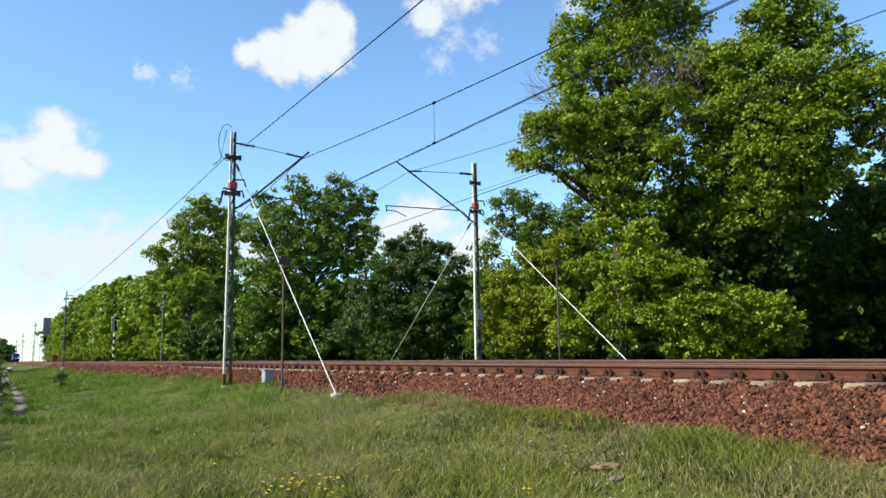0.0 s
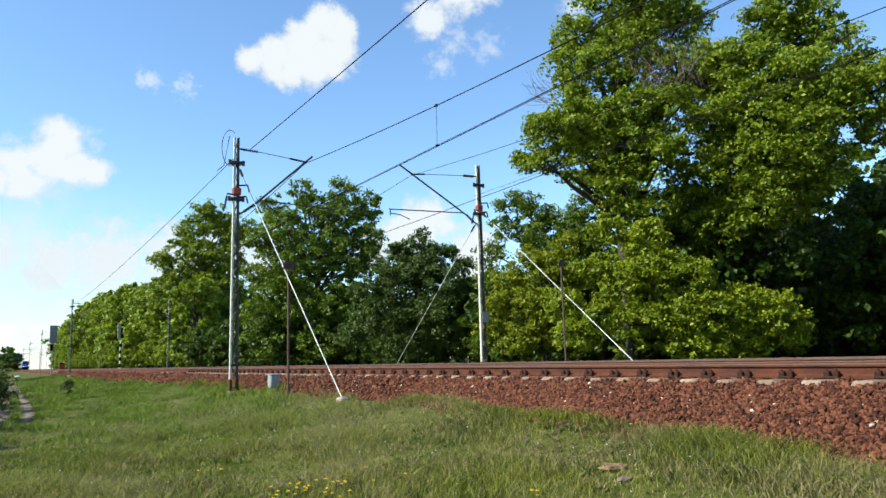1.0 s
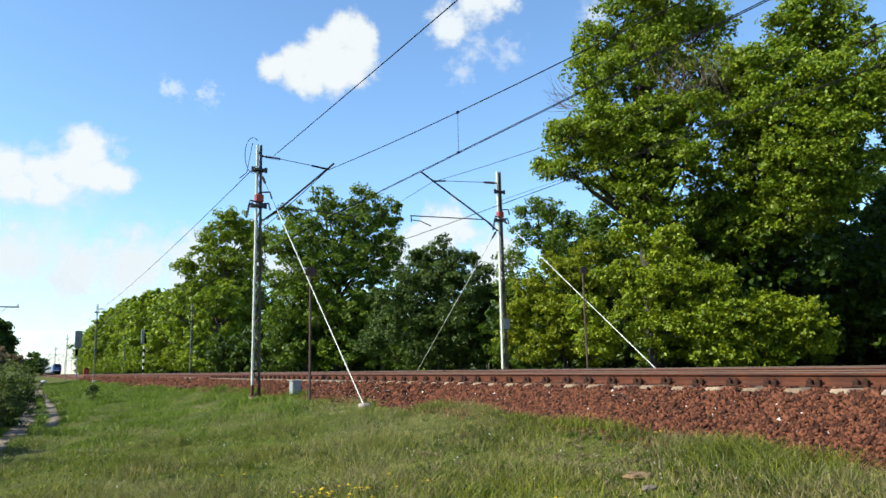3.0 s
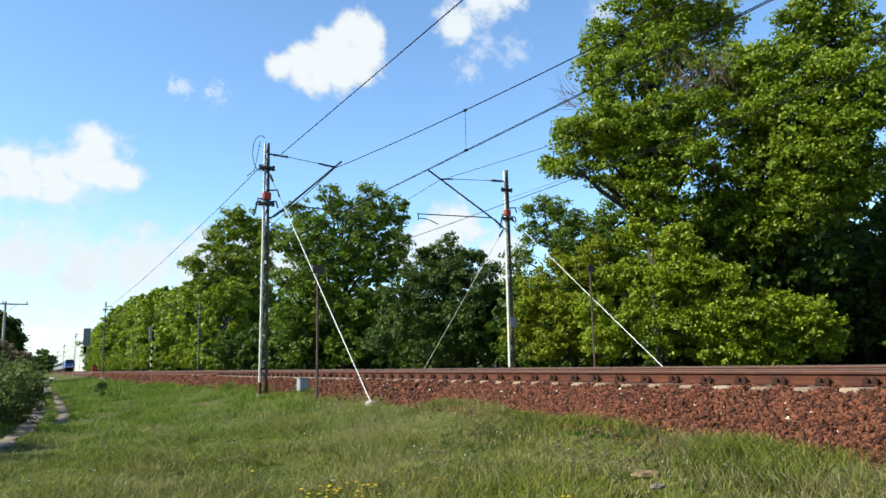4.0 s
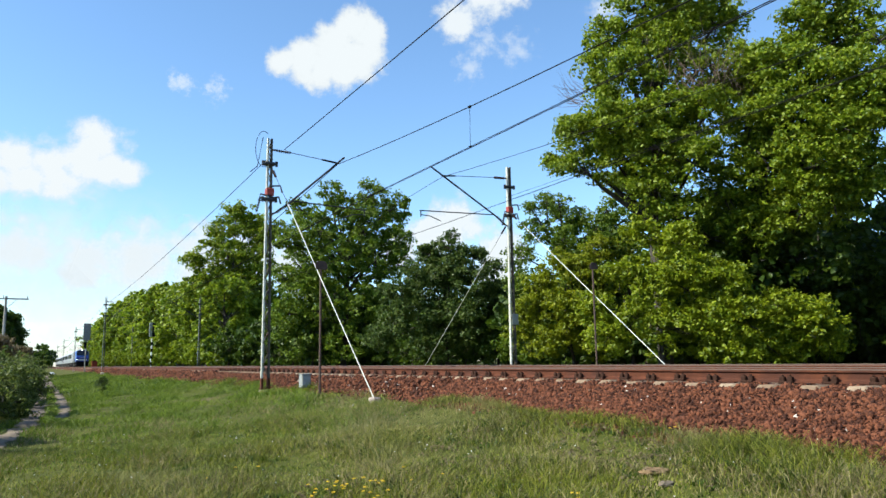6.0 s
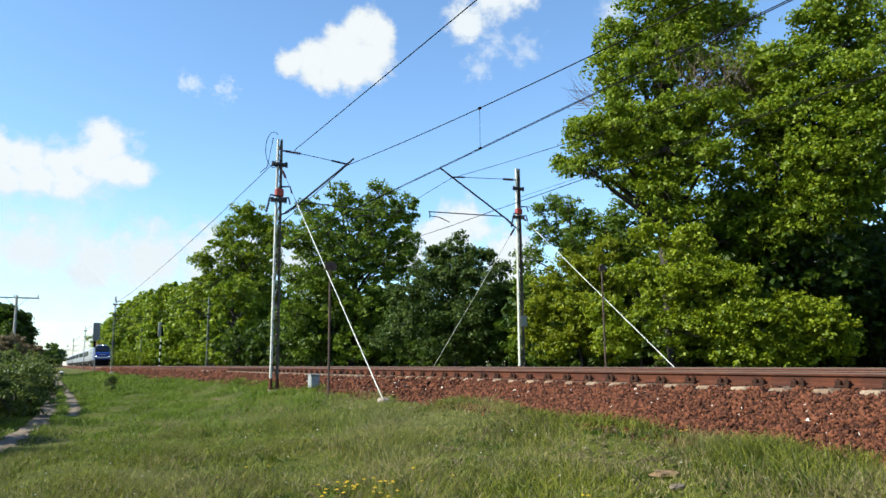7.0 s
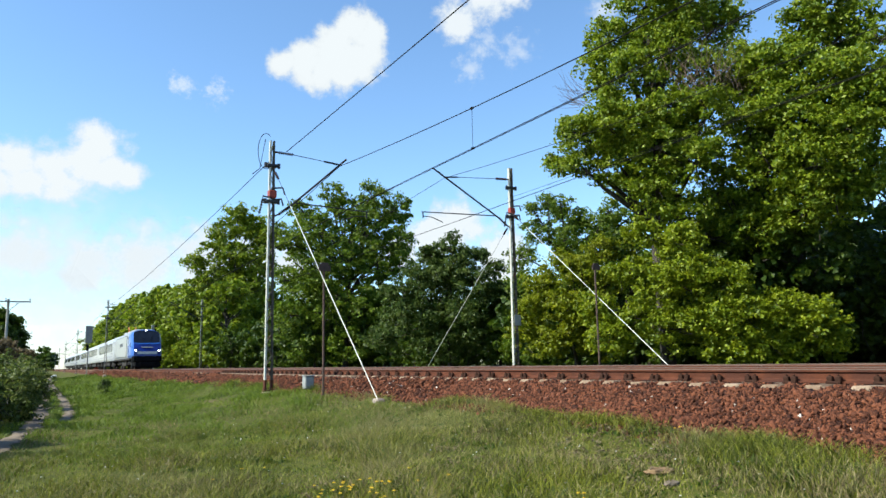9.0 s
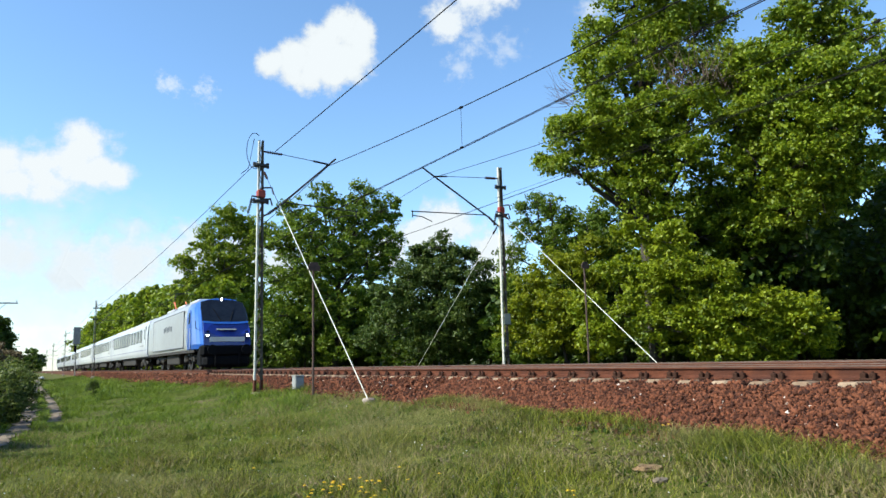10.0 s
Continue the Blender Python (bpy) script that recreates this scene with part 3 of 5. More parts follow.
def tree_meshes(seed, h, base, rad, lobes, clusters, per, size, leaf, squash=1.0, trunk_r=0.25, lean=0.0, point=0.0, lobe_r=0.36, depth=0.5, twig=0.5, given=None, fine=True, deep=(0.73, 0.68), fellow=0.55):
    """Trunk with limbs, and a crown of leaf clumps on uneven lobes."""
    rng = np.random.default_rng(seed)
    zc, hz = (h + base) / 2, (h - base) / 2
    cs = []
    for k in range(0 if given else lobes):
        g = (k + 0.5) / lobes * 2 - 1
        a = k * 2.39996 + rng.normal() * 0.35
        w = math.sqrt(max(0.0, 1 - g * g)) * (0.62 + 0.22 * rng.random())
        if point:
            w *= 1 - point * (g + 1) / 2
        r = rad * lobe_r * (0.7 + 0.6 * rng.random()) * (1 - 0.45 * point * (g + 1) / 2)
        cs.append((rad * w * math.cos(a) + lean * g * rad, rad * w * math.sin(a) * squash, zc + hz * g * 0.80 + rng.normal() * 0.25, r))
    if given:      # lobes of a crown of its own; each has a fellow deeper in
        for x, y, z, r in given:
            cs.append((x, y, z, r * 1.0))
            if rng.random() < fellow:
                far_in = r * (1.6 + 1.2 * rng.random())
                cs.append((x + deep[0] * far_in, y + deep[1] * far_in, z * 0.97, r * 0.85))
    else:
        cs.append((lean * 0.5 * rad, 0, zc + hz * 0.3, rad * lobe_r))
    weight = np.array([c[3] ** 2 for c in cs])
    pick = rng.choice(len(cs), size=clusters, p=weight / weight.sum())
    lob = np.array(cs)[pick]
    d = rng.normal(size=(clusters, 3))
    d[:, 2] += 0.35
    d /= np.linalg.norm(d, axis=1, keepdims=True)
    rr = lob[:, 3] * (1 - depth * rng.random(clusters) ** 1.7) * (1 + 0.22 * rng.normal(size=clusters).clip(-1, 2))
    ctr = lob[:, :3] + d * rr[:, None] * np.array([1.0, 1.0, 0.8])
    ctr[:, 2] = np.maximum(ctr[:, 2], 0.15)
    v, f = leaf_cloud(rng, ctr, twig * (0.5 + 0.8 * rng.random(clusters)), per, size)
    crown = mesh_np("crown", v, f, leaf)
    bm = bmesh.new()
    top = Vector((lean * 0.6 * rad, 0, zc + hz * 0.55))
    mid = Vector((rng.normal() * 0.25, rng.normal() * 0.25, zc * 0.55))
    tube(bm, [(0, 0, -0.3), (0.02, 0, 0.4), mid, (mid + top) / 2 + Vector((0.2, -0.1, 0)), top], trunk_r, 9, trunk_r * 0.25)
    for x, y, z, r in cs:
        c = Vector((x, y, z))
        s = mid.lerp(top, min(max((z * 0.7 - mid.z) / max(top.z - mid.z, 0.1), 0.0), 0.85))
        kink = s.lerp(c, 0.5) + Vector((rng.normal() * 0.25, rng.normal() * 0.25, 0.35 + rng.normal() * 0.2))
        tube(bm, [s, kink, c], trunk_r * 0.36, 6, trunk_r * 0.12)
        for k in range(5 if fine else 1):
            e = c + Vector(rng.normal(size=3)).normalized() * r * 0.85
            tube(bm, [c, c.lerp(e, 0.5) + Vector(rng.normal(size=3)) * 0.12, e], trunk_r * 0.12, 5, 0.012)
    trunk = bpy.data.meshes.new("trunk")
    bm.to_mesh(trunk)
    bm.free()
    trunk.materials.append(M_BARK)
    return trunk, crown


def plant(name, meshes, x, y, turn, label, category, scale=1.0, group=""):
    z = float(gz(x, y))
    t = thing(name, pose(x, y, z, 0, 0, turn), label, category, group)
    t.scale = (scale,) * 3
    part("trunk", meshes[0], None, t)
    part("crown", meshes[1], None, t)
    return t


# lobes of the crowns: x, y, z from the tree's foot, and radius
OAK_CROWN = [(-0.9, -0.9, 14.6, 1.2), (-1.8, 0.2, 13.4, 1.0), (0.1, -1.9, 15.0, 1.4), (1.4, -2.4, 13.6, 1.1), (-2.8, 0.2, 12.2, 0.6), (-1.9, -1.0, 11.6, 1.1),
             (-0.4, -1.6, 12.8, 1.1), (-2.5, -0.3, 10.6, 0.6), (-3.2, 1.1, 9.5, 0.9), (-3.0, -0.4, 9.5, 1.0), (-3.3, 2.2, 8.4, 0.5), (-3.1, 1.1, 8.2, 0.8),
             (-2.0, -1.2, 9.4, 1.0), (-2.1, -0.1, 8.0, 1.0), (-1.1, -2.1, 9.8, 1.0), (-1.3, -1.6, 8.3, 1.1), (-0.2, -3.0, 9.5, 1.1), (-1.3, -1.2, 6.8, 0.9),
             (-0.5, -2.5, 7.6, 1.2), (1.3, -3.4, 11.7, 0.9), (1.2, -2.4, 6.7, 1.1), (-0.5, -1.6, 5.7, 1.0), (1.2, -1.5, 5.0, 1.2), (0.3, -2.2, 11.5, 1.0)]
OAK_CROWN_2 = [(-1.7, -4.0, 12.4, 0.7), (-1.0, -4.6, 13.0, 0.9), (-0.3, -5.2, 12.3, 0.8), (-0.7, -6.2, 11.0, 0.7), (-0.1, -6.3, 10.1, 0.7), (-1.8, -3.7, 10.8, 1.1),
               (-2.5, -3.1, 11.0, 1.0), (-1.9, -5.2, 9.9, 1.1), (-1.1, -5.9, 9.2, 1.0), (-2.5, -2.2, 9.0, 1.0), (-2.1, -3.8, 8.9, 1.3), (-1.7, -5.3, 8.0, 1.2),
               (-0.7, -6.1, 8.4, 0.8), (-2.2, -2.6, 7.3, 1.2), (-1.8, -4.2, 7.0, 1.3), (-0.9, -5.1, 6.8, 1.1), (-1.2, -3.1, 5.7, 1.2), (-1.1, -4.2, 5.8, 1.0),
               (-1.5, -1.5, 5.3, 1.2), (0.3, -7.1, 9.3, 1.1), (0.6, -6.9, 7.8, 1.0)]
BUSH_CROWN = [(-1.9, 1.1, 4.9, 0.7), (-1.2, -0.1, 4.4, 0.8), (-2.3, 1.4, 3.5, 0.8), (-1.8, 0.4, 3.0, 0.9), (-1.1, -0.8, 3.3, 0.9), (-0.4, -1.3, 2.8, 0.9),
              (-2.4, 1.0, 1.8, 0.9), (-1.8, -0.0, 1.4, 0.9), (-0.7, -0.8, 1.7, 1.0), (-0.2, -1.9, 1.7, 1.0), (0.7, -2.5, 2.0, 0.8), (1.5, -3.0, 1.6, 0.9),
              (-0.4, -1.2, 0.7, 0.9), (0.5, -2.0, 0.8, 0.9), (1.5, -2.6, 0.7, 0.9), (2.4, -3.0, 0.8, 0.7), (-3.0, 1.8, 1.1, 0.8), (-3.1, 2.2, 2.2, 0.7)]
MID_CROWN = [(-3.9, 0.5, 13.9, 1.1), (-1.6, -1.0, 15.2, 1.1), (-0.5, -1.3, 13.8, 1.4), (1.5, -2.6, 15.1, 1.2), (3.6, -2.6, 13.9, 1.5), (-3.0, -1.3, 11.7, 2.0),
             (0.8, -2.3, 12.1, 2.1), (3.7, -3.6, 11.0, 1.4), (-4.7, 0.3, 10.7, 1.4), (-1.2, -2.1, 9.3, 2.2), (2.0, -2.7, 9.1, 2.2), (3.8, -3.4, 8.8, 1.1),
             (-3.8, -1.0, 8.1, 2.1), (-5.3, 0.7, 7.7, 1.5), (-2.1, -1.0, 5.9, 2.4), (0.6, -2.7, 5.1, 2.3), (-4.7, 1.1, 4.6, 2.0), (-3.2, 1.0, 2.1, 2.1),
             (-0.3, -1.7, 2.0, 2.2), (2.8, -1.9, 2.5, 1.9), (3.2, -2.8, 5.4, 1.7)]
TALL_CROWN = [(0.4, -1.1, 22.1, 1.8), (2.5, -1.6, 20.8, 2.4), (-1.5, -1.4, 19.4, 2.2), (4.2, -2.6, 18.9, 2.0), (6.6, -2.5, 20.4, 1.2), (-3.4, -1.2, 16.2, 2.2),
              (-5.3, -0.7, 14.9, 1.3), (0.1, -2.5, 16.1, 2.8), (3.2, -3.0, 14.8, 2.7), (-1.9, -1.1, 12.5, 2.8), (-4.7, -0.6, 11.3, 2.0), (1.7, -2.7, 11.0, 3.0),
              (5.0, -2.7, 9.0, 2.8), (-0.6, -1.2, 7.5, 3.4), (-3.6, -0.5, 7.5, 2.5), (2.9, -1.7, 5.0, 3.5), (0.2, -1.2, 2.7, 3.4), (-5.4, 0.1, 5.9, 2.2),
              (-6.2, 0.2, 9.1, 1.5)]
POINTED_CROWN = [(-0.3, -1.2, 7.9, 0.4), (-0.9, -1.6, 7.1, 0.7), (-1.8, -1.2, 6.7, 0.7), (-0.2, -2.1, 6.4, 0.8), (1.2, -1.9, 6.7, 0.6), (1.8, -2.6, 5.9, 0.6),
                 (-1.1, -1.6, 5.4, 1.2), (0.3, -2.7, 4.8, 1.3), (-2.4, -0.7, 5.5, 0.9), (-3.4, -0.7, 4.4, 0.9), (1.7, -3.3, 4.3, 0.8), (-1.9, -0.9, 3.6, 1.4),
                 (-0.5, -2.5, 2.8, 1.4), (1.7, -2.0, 2.3, 1.3), (-3.1, 0.5, 2.6, 1.2), (-1.1, -0.7, 1.6, 1.4), (2.8, -2.2, 1.6, 1.2), (-3.6, 1.8, 1.8, 0.9),
                 (-3.7, 0.8, 4.5, 0.5)]
YOUNG_CROWN = [(-1.8, 1.0, 1.6, 0.9), (-1.5, 0.2, 3.8, 0.8), (-1.9, 0.6, 2.7, 0.8), (-1.0, -0.8, 2.6, 1.0), (-0.4, -1.2, 4.3, 0.8), (0.8, -1.1, 5.3, 0.7),
               (-1.3, -0.1, 1.2, 0.9), (0.3, -0.9, 1.2, 1.0), (0.7, -1.6, 3.7, 0.8), (-0.9, -0.5, 4.8, 0.6), (-0.3, -1.3, 2.6, 0.9), (2.0, -1.4, 5.4, 0.7)]
EDGE_CROWN = [(-1.8, 0.2, 8.3, 0.5), (-0.9, 0.1, 8.9, 0.5), (-0.7, -0.8, 8.5, 0.5), (0.1, -1.0, 7.8, 0.7), (-1.4, 0.2, 7.1, 0.9), (-0.6, -1.1, 6.7, 0.9),
              (1.5, -2.1, 8.1, 0.7), (0.8, -1.9, 7.1, 0.9), (2.2, -2.5, 7.5, 0.8), (-2.3, 0.7, 5.9, 0.8), (-2.5, 0.8, 4.4, 0.7), (0.1, -1.7, 5.7, 0.9),
              (1.6, -2.4, 6.3, 0.9), (-2.4, 1.3, 2.7, 0.8), (-1.7, 2.6, 1.2, 0.8), (-0.3, -1.2, 4.3, 1.1), (-1.4, -0.2, 3.2, 1.1), (1.4, -1.8, 3.7, 1.1)]


def build_trees():
    oak1 = tree_meshes(11, 17.0, 4.0, 6.0, 0, 2500, 38, 0.135, M_OAK2, trunk_r=0.36, twig=0.36, given=OAK_CROWN, depth=0.4)
    oak = plant("oak_tree", oak1, 21.9, 21.9, 0, "tall spreading oak in fresh yellowish-green leaf", "tree", 1, "trees beside the railway")
    oak2 = tree_meshes(12, 14.0, 3.0, 5.2, 0, 2500, 38, 0.135, M_OAK2, trunk_r=0.32, twig=0.36, given=OAK_CROWN_2, depth=0.4)
    plant("oak_tree", oak2, 25.5, 20.2, 0, "tall oak in fresh green leaf, crowded by its neighbour", "tree", 1, "trees beside the railway")
    # darker leaves than the other oaks: the wood's shade put into colour
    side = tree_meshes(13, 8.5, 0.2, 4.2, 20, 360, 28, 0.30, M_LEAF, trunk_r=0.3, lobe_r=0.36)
    plant("oak_tree", side, 34.0, 16.5, 130, "broad oak at the wood's edge, leaves darkened for shade", "tree", 1, "trees beside the railway")
    plant("oak_tree", side, 36.0, 20.5, 250, "broad oak inside the wood, leaves darkened for shade", "tree", 1.15, "trees beside the railway")
    plant("oak_tree", side, 35.0, 25.0, 10, "broad oak inside the wood, leaves darkened for shade", "tree", 1.05, "trees beside the railway")
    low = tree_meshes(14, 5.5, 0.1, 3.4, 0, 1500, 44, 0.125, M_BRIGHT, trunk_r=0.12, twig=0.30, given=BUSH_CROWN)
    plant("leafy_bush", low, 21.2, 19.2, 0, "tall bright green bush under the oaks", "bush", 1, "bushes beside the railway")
    # bushes in the same dark leaf colour, in place of the wood's shade
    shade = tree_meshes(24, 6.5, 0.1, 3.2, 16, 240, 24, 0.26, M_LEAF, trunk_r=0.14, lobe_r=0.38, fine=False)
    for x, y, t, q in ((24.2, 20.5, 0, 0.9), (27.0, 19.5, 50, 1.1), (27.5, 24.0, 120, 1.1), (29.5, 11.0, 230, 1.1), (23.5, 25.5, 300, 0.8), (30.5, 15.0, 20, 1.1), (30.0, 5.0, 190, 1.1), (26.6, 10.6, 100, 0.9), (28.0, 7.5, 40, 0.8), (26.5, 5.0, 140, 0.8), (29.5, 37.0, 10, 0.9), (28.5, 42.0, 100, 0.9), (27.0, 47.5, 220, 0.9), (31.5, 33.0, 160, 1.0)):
        plant("leafy_bush", shade, x, y, t, "bush inside the wood, leaves darkened for shade", "bush", q, "bushes beside the railway")
    lime = tree_meshes(15, 5.6, 0.1, 2.5, 0, 950, 44, 0.115, M_LIME, trunk_r=0.10, twig=0.28, given=YOUNG_CROWN, fellow=0.3)
    plant("young_tree", lime, 21.5, 27.2, 0, "young tree in light yellow-green leaf", "tree", 1, "young trees beside the railway")
    edge = tree_meshes(16, 9.4, 1.0, 3.0, 0, 1050, 32, 0.14, M_OAK, trunk_r=0.2, twig=0.36, given=EDGE_CROWN, deep=(0.6, 0.8))
    plant("ash_tree", edge, 24.6, 31.7, 0, "slender dark green tree at the wood's edge", "tree", 1, "trees beside the railway")
    pale = tree_meshes(17, 8.4, 0.6, 2.7, 0, 1500, 40, 0.15, M_PALE, trunk_r=0.16, twig=0.36, given=POINTED_CROWN, deep=(0.5, 0.87))
    plant("pointed_tree", pale, 22.0, 40.0, 0, "greyish green tree with a pointed crown", "tree", 1, "trees beside the railway")
    mid = tree_meshes(18, 14.4, 1.0, 5.2, 0, 2200, 34, 0.24, M_OAK, trunk_r=0.35, twig=0.55, fellow=0.9, given=MID_CROWN, deep=(0.37, 0.93), depth=0.4)
    plant("oak_tree", mid, 23.7, 62.1, 0, "rounded oak in full green leaf", "tree", 1, "trees beside the railway")
    tall = tree_meshes(19, 18.6, 1.0, 5.4, 0, 1800, 34, 0.36, M_OAK2, trunk_r=0.38, twig=0.75, fellow=0.8, given=TALL_CROWN, deep=(0.23, 0.97), depth=0.4)
    plant("oak_tree", tall, 24.1, 108.9, 0, "tall oak in full green leaf", "tree", 1, "trees beside the railway")
    far = tree_meshes(20, 16.5, 0.4, 5.2, 22, 220, 18, 0.70, M_OAK2, fine=False, trunk_r=0.35, lobe_r=0.36, twig=0.9)
    rng = random.Random(4)
    y = 100.0
    while y < 350:
        plant("woodland_tree", far, 21.8 + rng.uniform(-0.8, 1.0), y, rng.uniform(0, 360), "full-crowned tree in the row along the railway", "tree",
              float(np.interp(y, [100, 125, 145, 170, 211, 263, 345], [0.80, 0.90, 1.00, 1.14, 1.20, 1.22, 1.12])) * rng.uniform(0.90, 1.0), "trees beside the railway")
        y += rng.uniform(7.0, 9.5) * (1 + y / 500)
    for k in range(20):
        yy = -16 + 7 * k if k < 9 else 40 + 13 * (k - 8)
        plant("woodland_tree", far, 34 + rng.uniform(-2, 3), yy, rng.uniform(0, 360), "tree deep inside the shaded wood", "tree", rng.uniform(0.42, 0.5) if k < 11 else rng.uniform(0.52, 0.7), "trees in the wood")
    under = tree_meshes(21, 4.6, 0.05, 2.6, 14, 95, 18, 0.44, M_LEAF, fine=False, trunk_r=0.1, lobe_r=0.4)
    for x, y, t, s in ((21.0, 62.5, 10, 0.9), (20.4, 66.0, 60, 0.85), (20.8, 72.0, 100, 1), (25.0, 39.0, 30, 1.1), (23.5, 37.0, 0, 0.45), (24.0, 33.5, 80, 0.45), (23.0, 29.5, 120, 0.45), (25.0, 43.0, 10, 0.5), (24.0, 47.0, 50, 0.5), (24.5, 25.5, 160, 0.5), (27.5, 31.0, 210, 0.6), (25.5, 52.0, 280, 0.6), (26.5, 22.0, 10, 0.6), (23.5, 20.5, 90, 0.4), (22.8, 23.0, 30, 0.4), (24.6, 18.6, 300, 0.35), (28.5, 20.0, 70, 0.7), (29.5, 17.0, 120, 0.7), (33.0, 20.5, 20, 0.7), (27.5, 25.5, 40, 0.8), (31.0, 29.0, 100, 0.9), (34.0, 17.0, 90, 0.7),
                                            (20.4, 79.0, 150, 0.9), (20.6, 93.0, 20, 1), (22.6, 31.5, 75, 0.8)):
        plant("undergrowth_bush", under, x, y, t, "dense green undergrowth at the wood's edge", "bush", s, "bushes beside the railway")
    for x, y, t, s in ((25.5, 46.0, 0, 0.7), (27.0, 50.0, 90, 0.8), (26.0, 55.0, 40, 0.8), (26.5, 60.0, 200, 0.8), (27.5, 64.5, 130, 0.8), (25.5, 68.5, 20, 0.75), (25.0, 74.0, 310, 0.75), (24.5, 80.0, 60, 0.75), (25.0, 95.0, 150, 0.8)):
        plant("leafy_bush", shade, x, y, t, "bush inside the wood, leaves darkened for shade", "bush", s, "bushes beside the railway")
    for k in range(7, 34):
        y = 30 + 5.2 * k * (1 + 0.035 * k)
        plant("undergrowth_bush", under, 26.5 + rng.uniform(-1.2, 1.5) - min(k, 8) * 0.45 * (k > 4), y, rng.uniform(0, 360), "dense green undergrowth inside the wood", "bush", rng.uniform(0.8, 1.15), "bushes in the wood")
    skirt = tree_meshes(22, 4.2, 0.05, 2.7, 14, 110, 18, 0.48, M_OAK2, fine=False, trunk_r=0.1, lobe_r=0.4)
    y = 97.0
    while y < 350:
        plant("undergrowth_bush", skirt, 20.0 + rng.uniform(-0.5, 0.5), y, rng.uniform(0, 360), "bright green undergrowth along the row of trees", "bush", rng.uniform(0.7, 1.1), "bushes along the railway")
        y += rng.uniform(5.0, 9.0) * (1 + y / 400)
    # dark leaf backing added to close the sky gaps behind the trunks
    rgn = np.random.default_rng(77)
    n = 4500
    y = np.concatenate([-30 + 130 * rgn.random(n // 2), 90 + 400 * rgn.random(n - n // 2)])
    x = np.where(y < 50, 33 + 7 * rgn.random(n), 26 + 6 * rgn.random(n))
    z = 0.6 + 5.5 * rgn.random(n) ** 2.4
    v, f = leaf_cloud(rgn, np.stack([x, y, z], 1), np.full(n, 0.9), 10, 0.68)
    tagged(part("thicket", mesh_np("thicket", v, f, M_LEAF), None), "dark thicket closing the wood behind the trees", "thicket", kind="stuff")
    # dead twigs in the big oak
    bm = bmesh.new()
    rg = random.Random(8)
    for k in range(170):
        a = Vector((rg.uniform(-1.4, 1.4), rg.uniform(-1.4, 1.4), rg.uniform(-1.0, 0.4)))
        b = a + Vector((rg.uniform(-1, 1), rg.uniform(-1, 1), rg.uniform(0.3, 1.6)))
        tube(bm, [a, a.lerp(b, 0.5) + Vector((rg.uniform(-0.2, 0.2), 0, 0.1)), b], 0.013, 4, 0.004)
    dead = part("dead_branch", bm, M_TWIG, oak, "bare brown dead branches")
    dead.location = (-0.1, -2.7, 10.9)
    bm = bmesh.new()
    for k in range(26):
        a = Vector((0, 0, 0)) + Vector((rg.uniform(-0.3, 0.3), rg.uniform(-0.3, 0.3), rg.uniform(-0.4, 0.6)))
        b = a + Vector((-rg.uniform(0.2, 0.9), rg.uniform(0.2, 1.0), rg.uniform(0.2, 1.3)))
        tube(bm, [a, a.lerp(b, 0.5) + Vector((0, 0.15, 0)), b], 0.010, 4, 0.003)
    dead = part("dead_branch", bm, M_TWIG, oak, "bare grey twigs")
    dead.location = (-2.3, 1.7, 11.2)


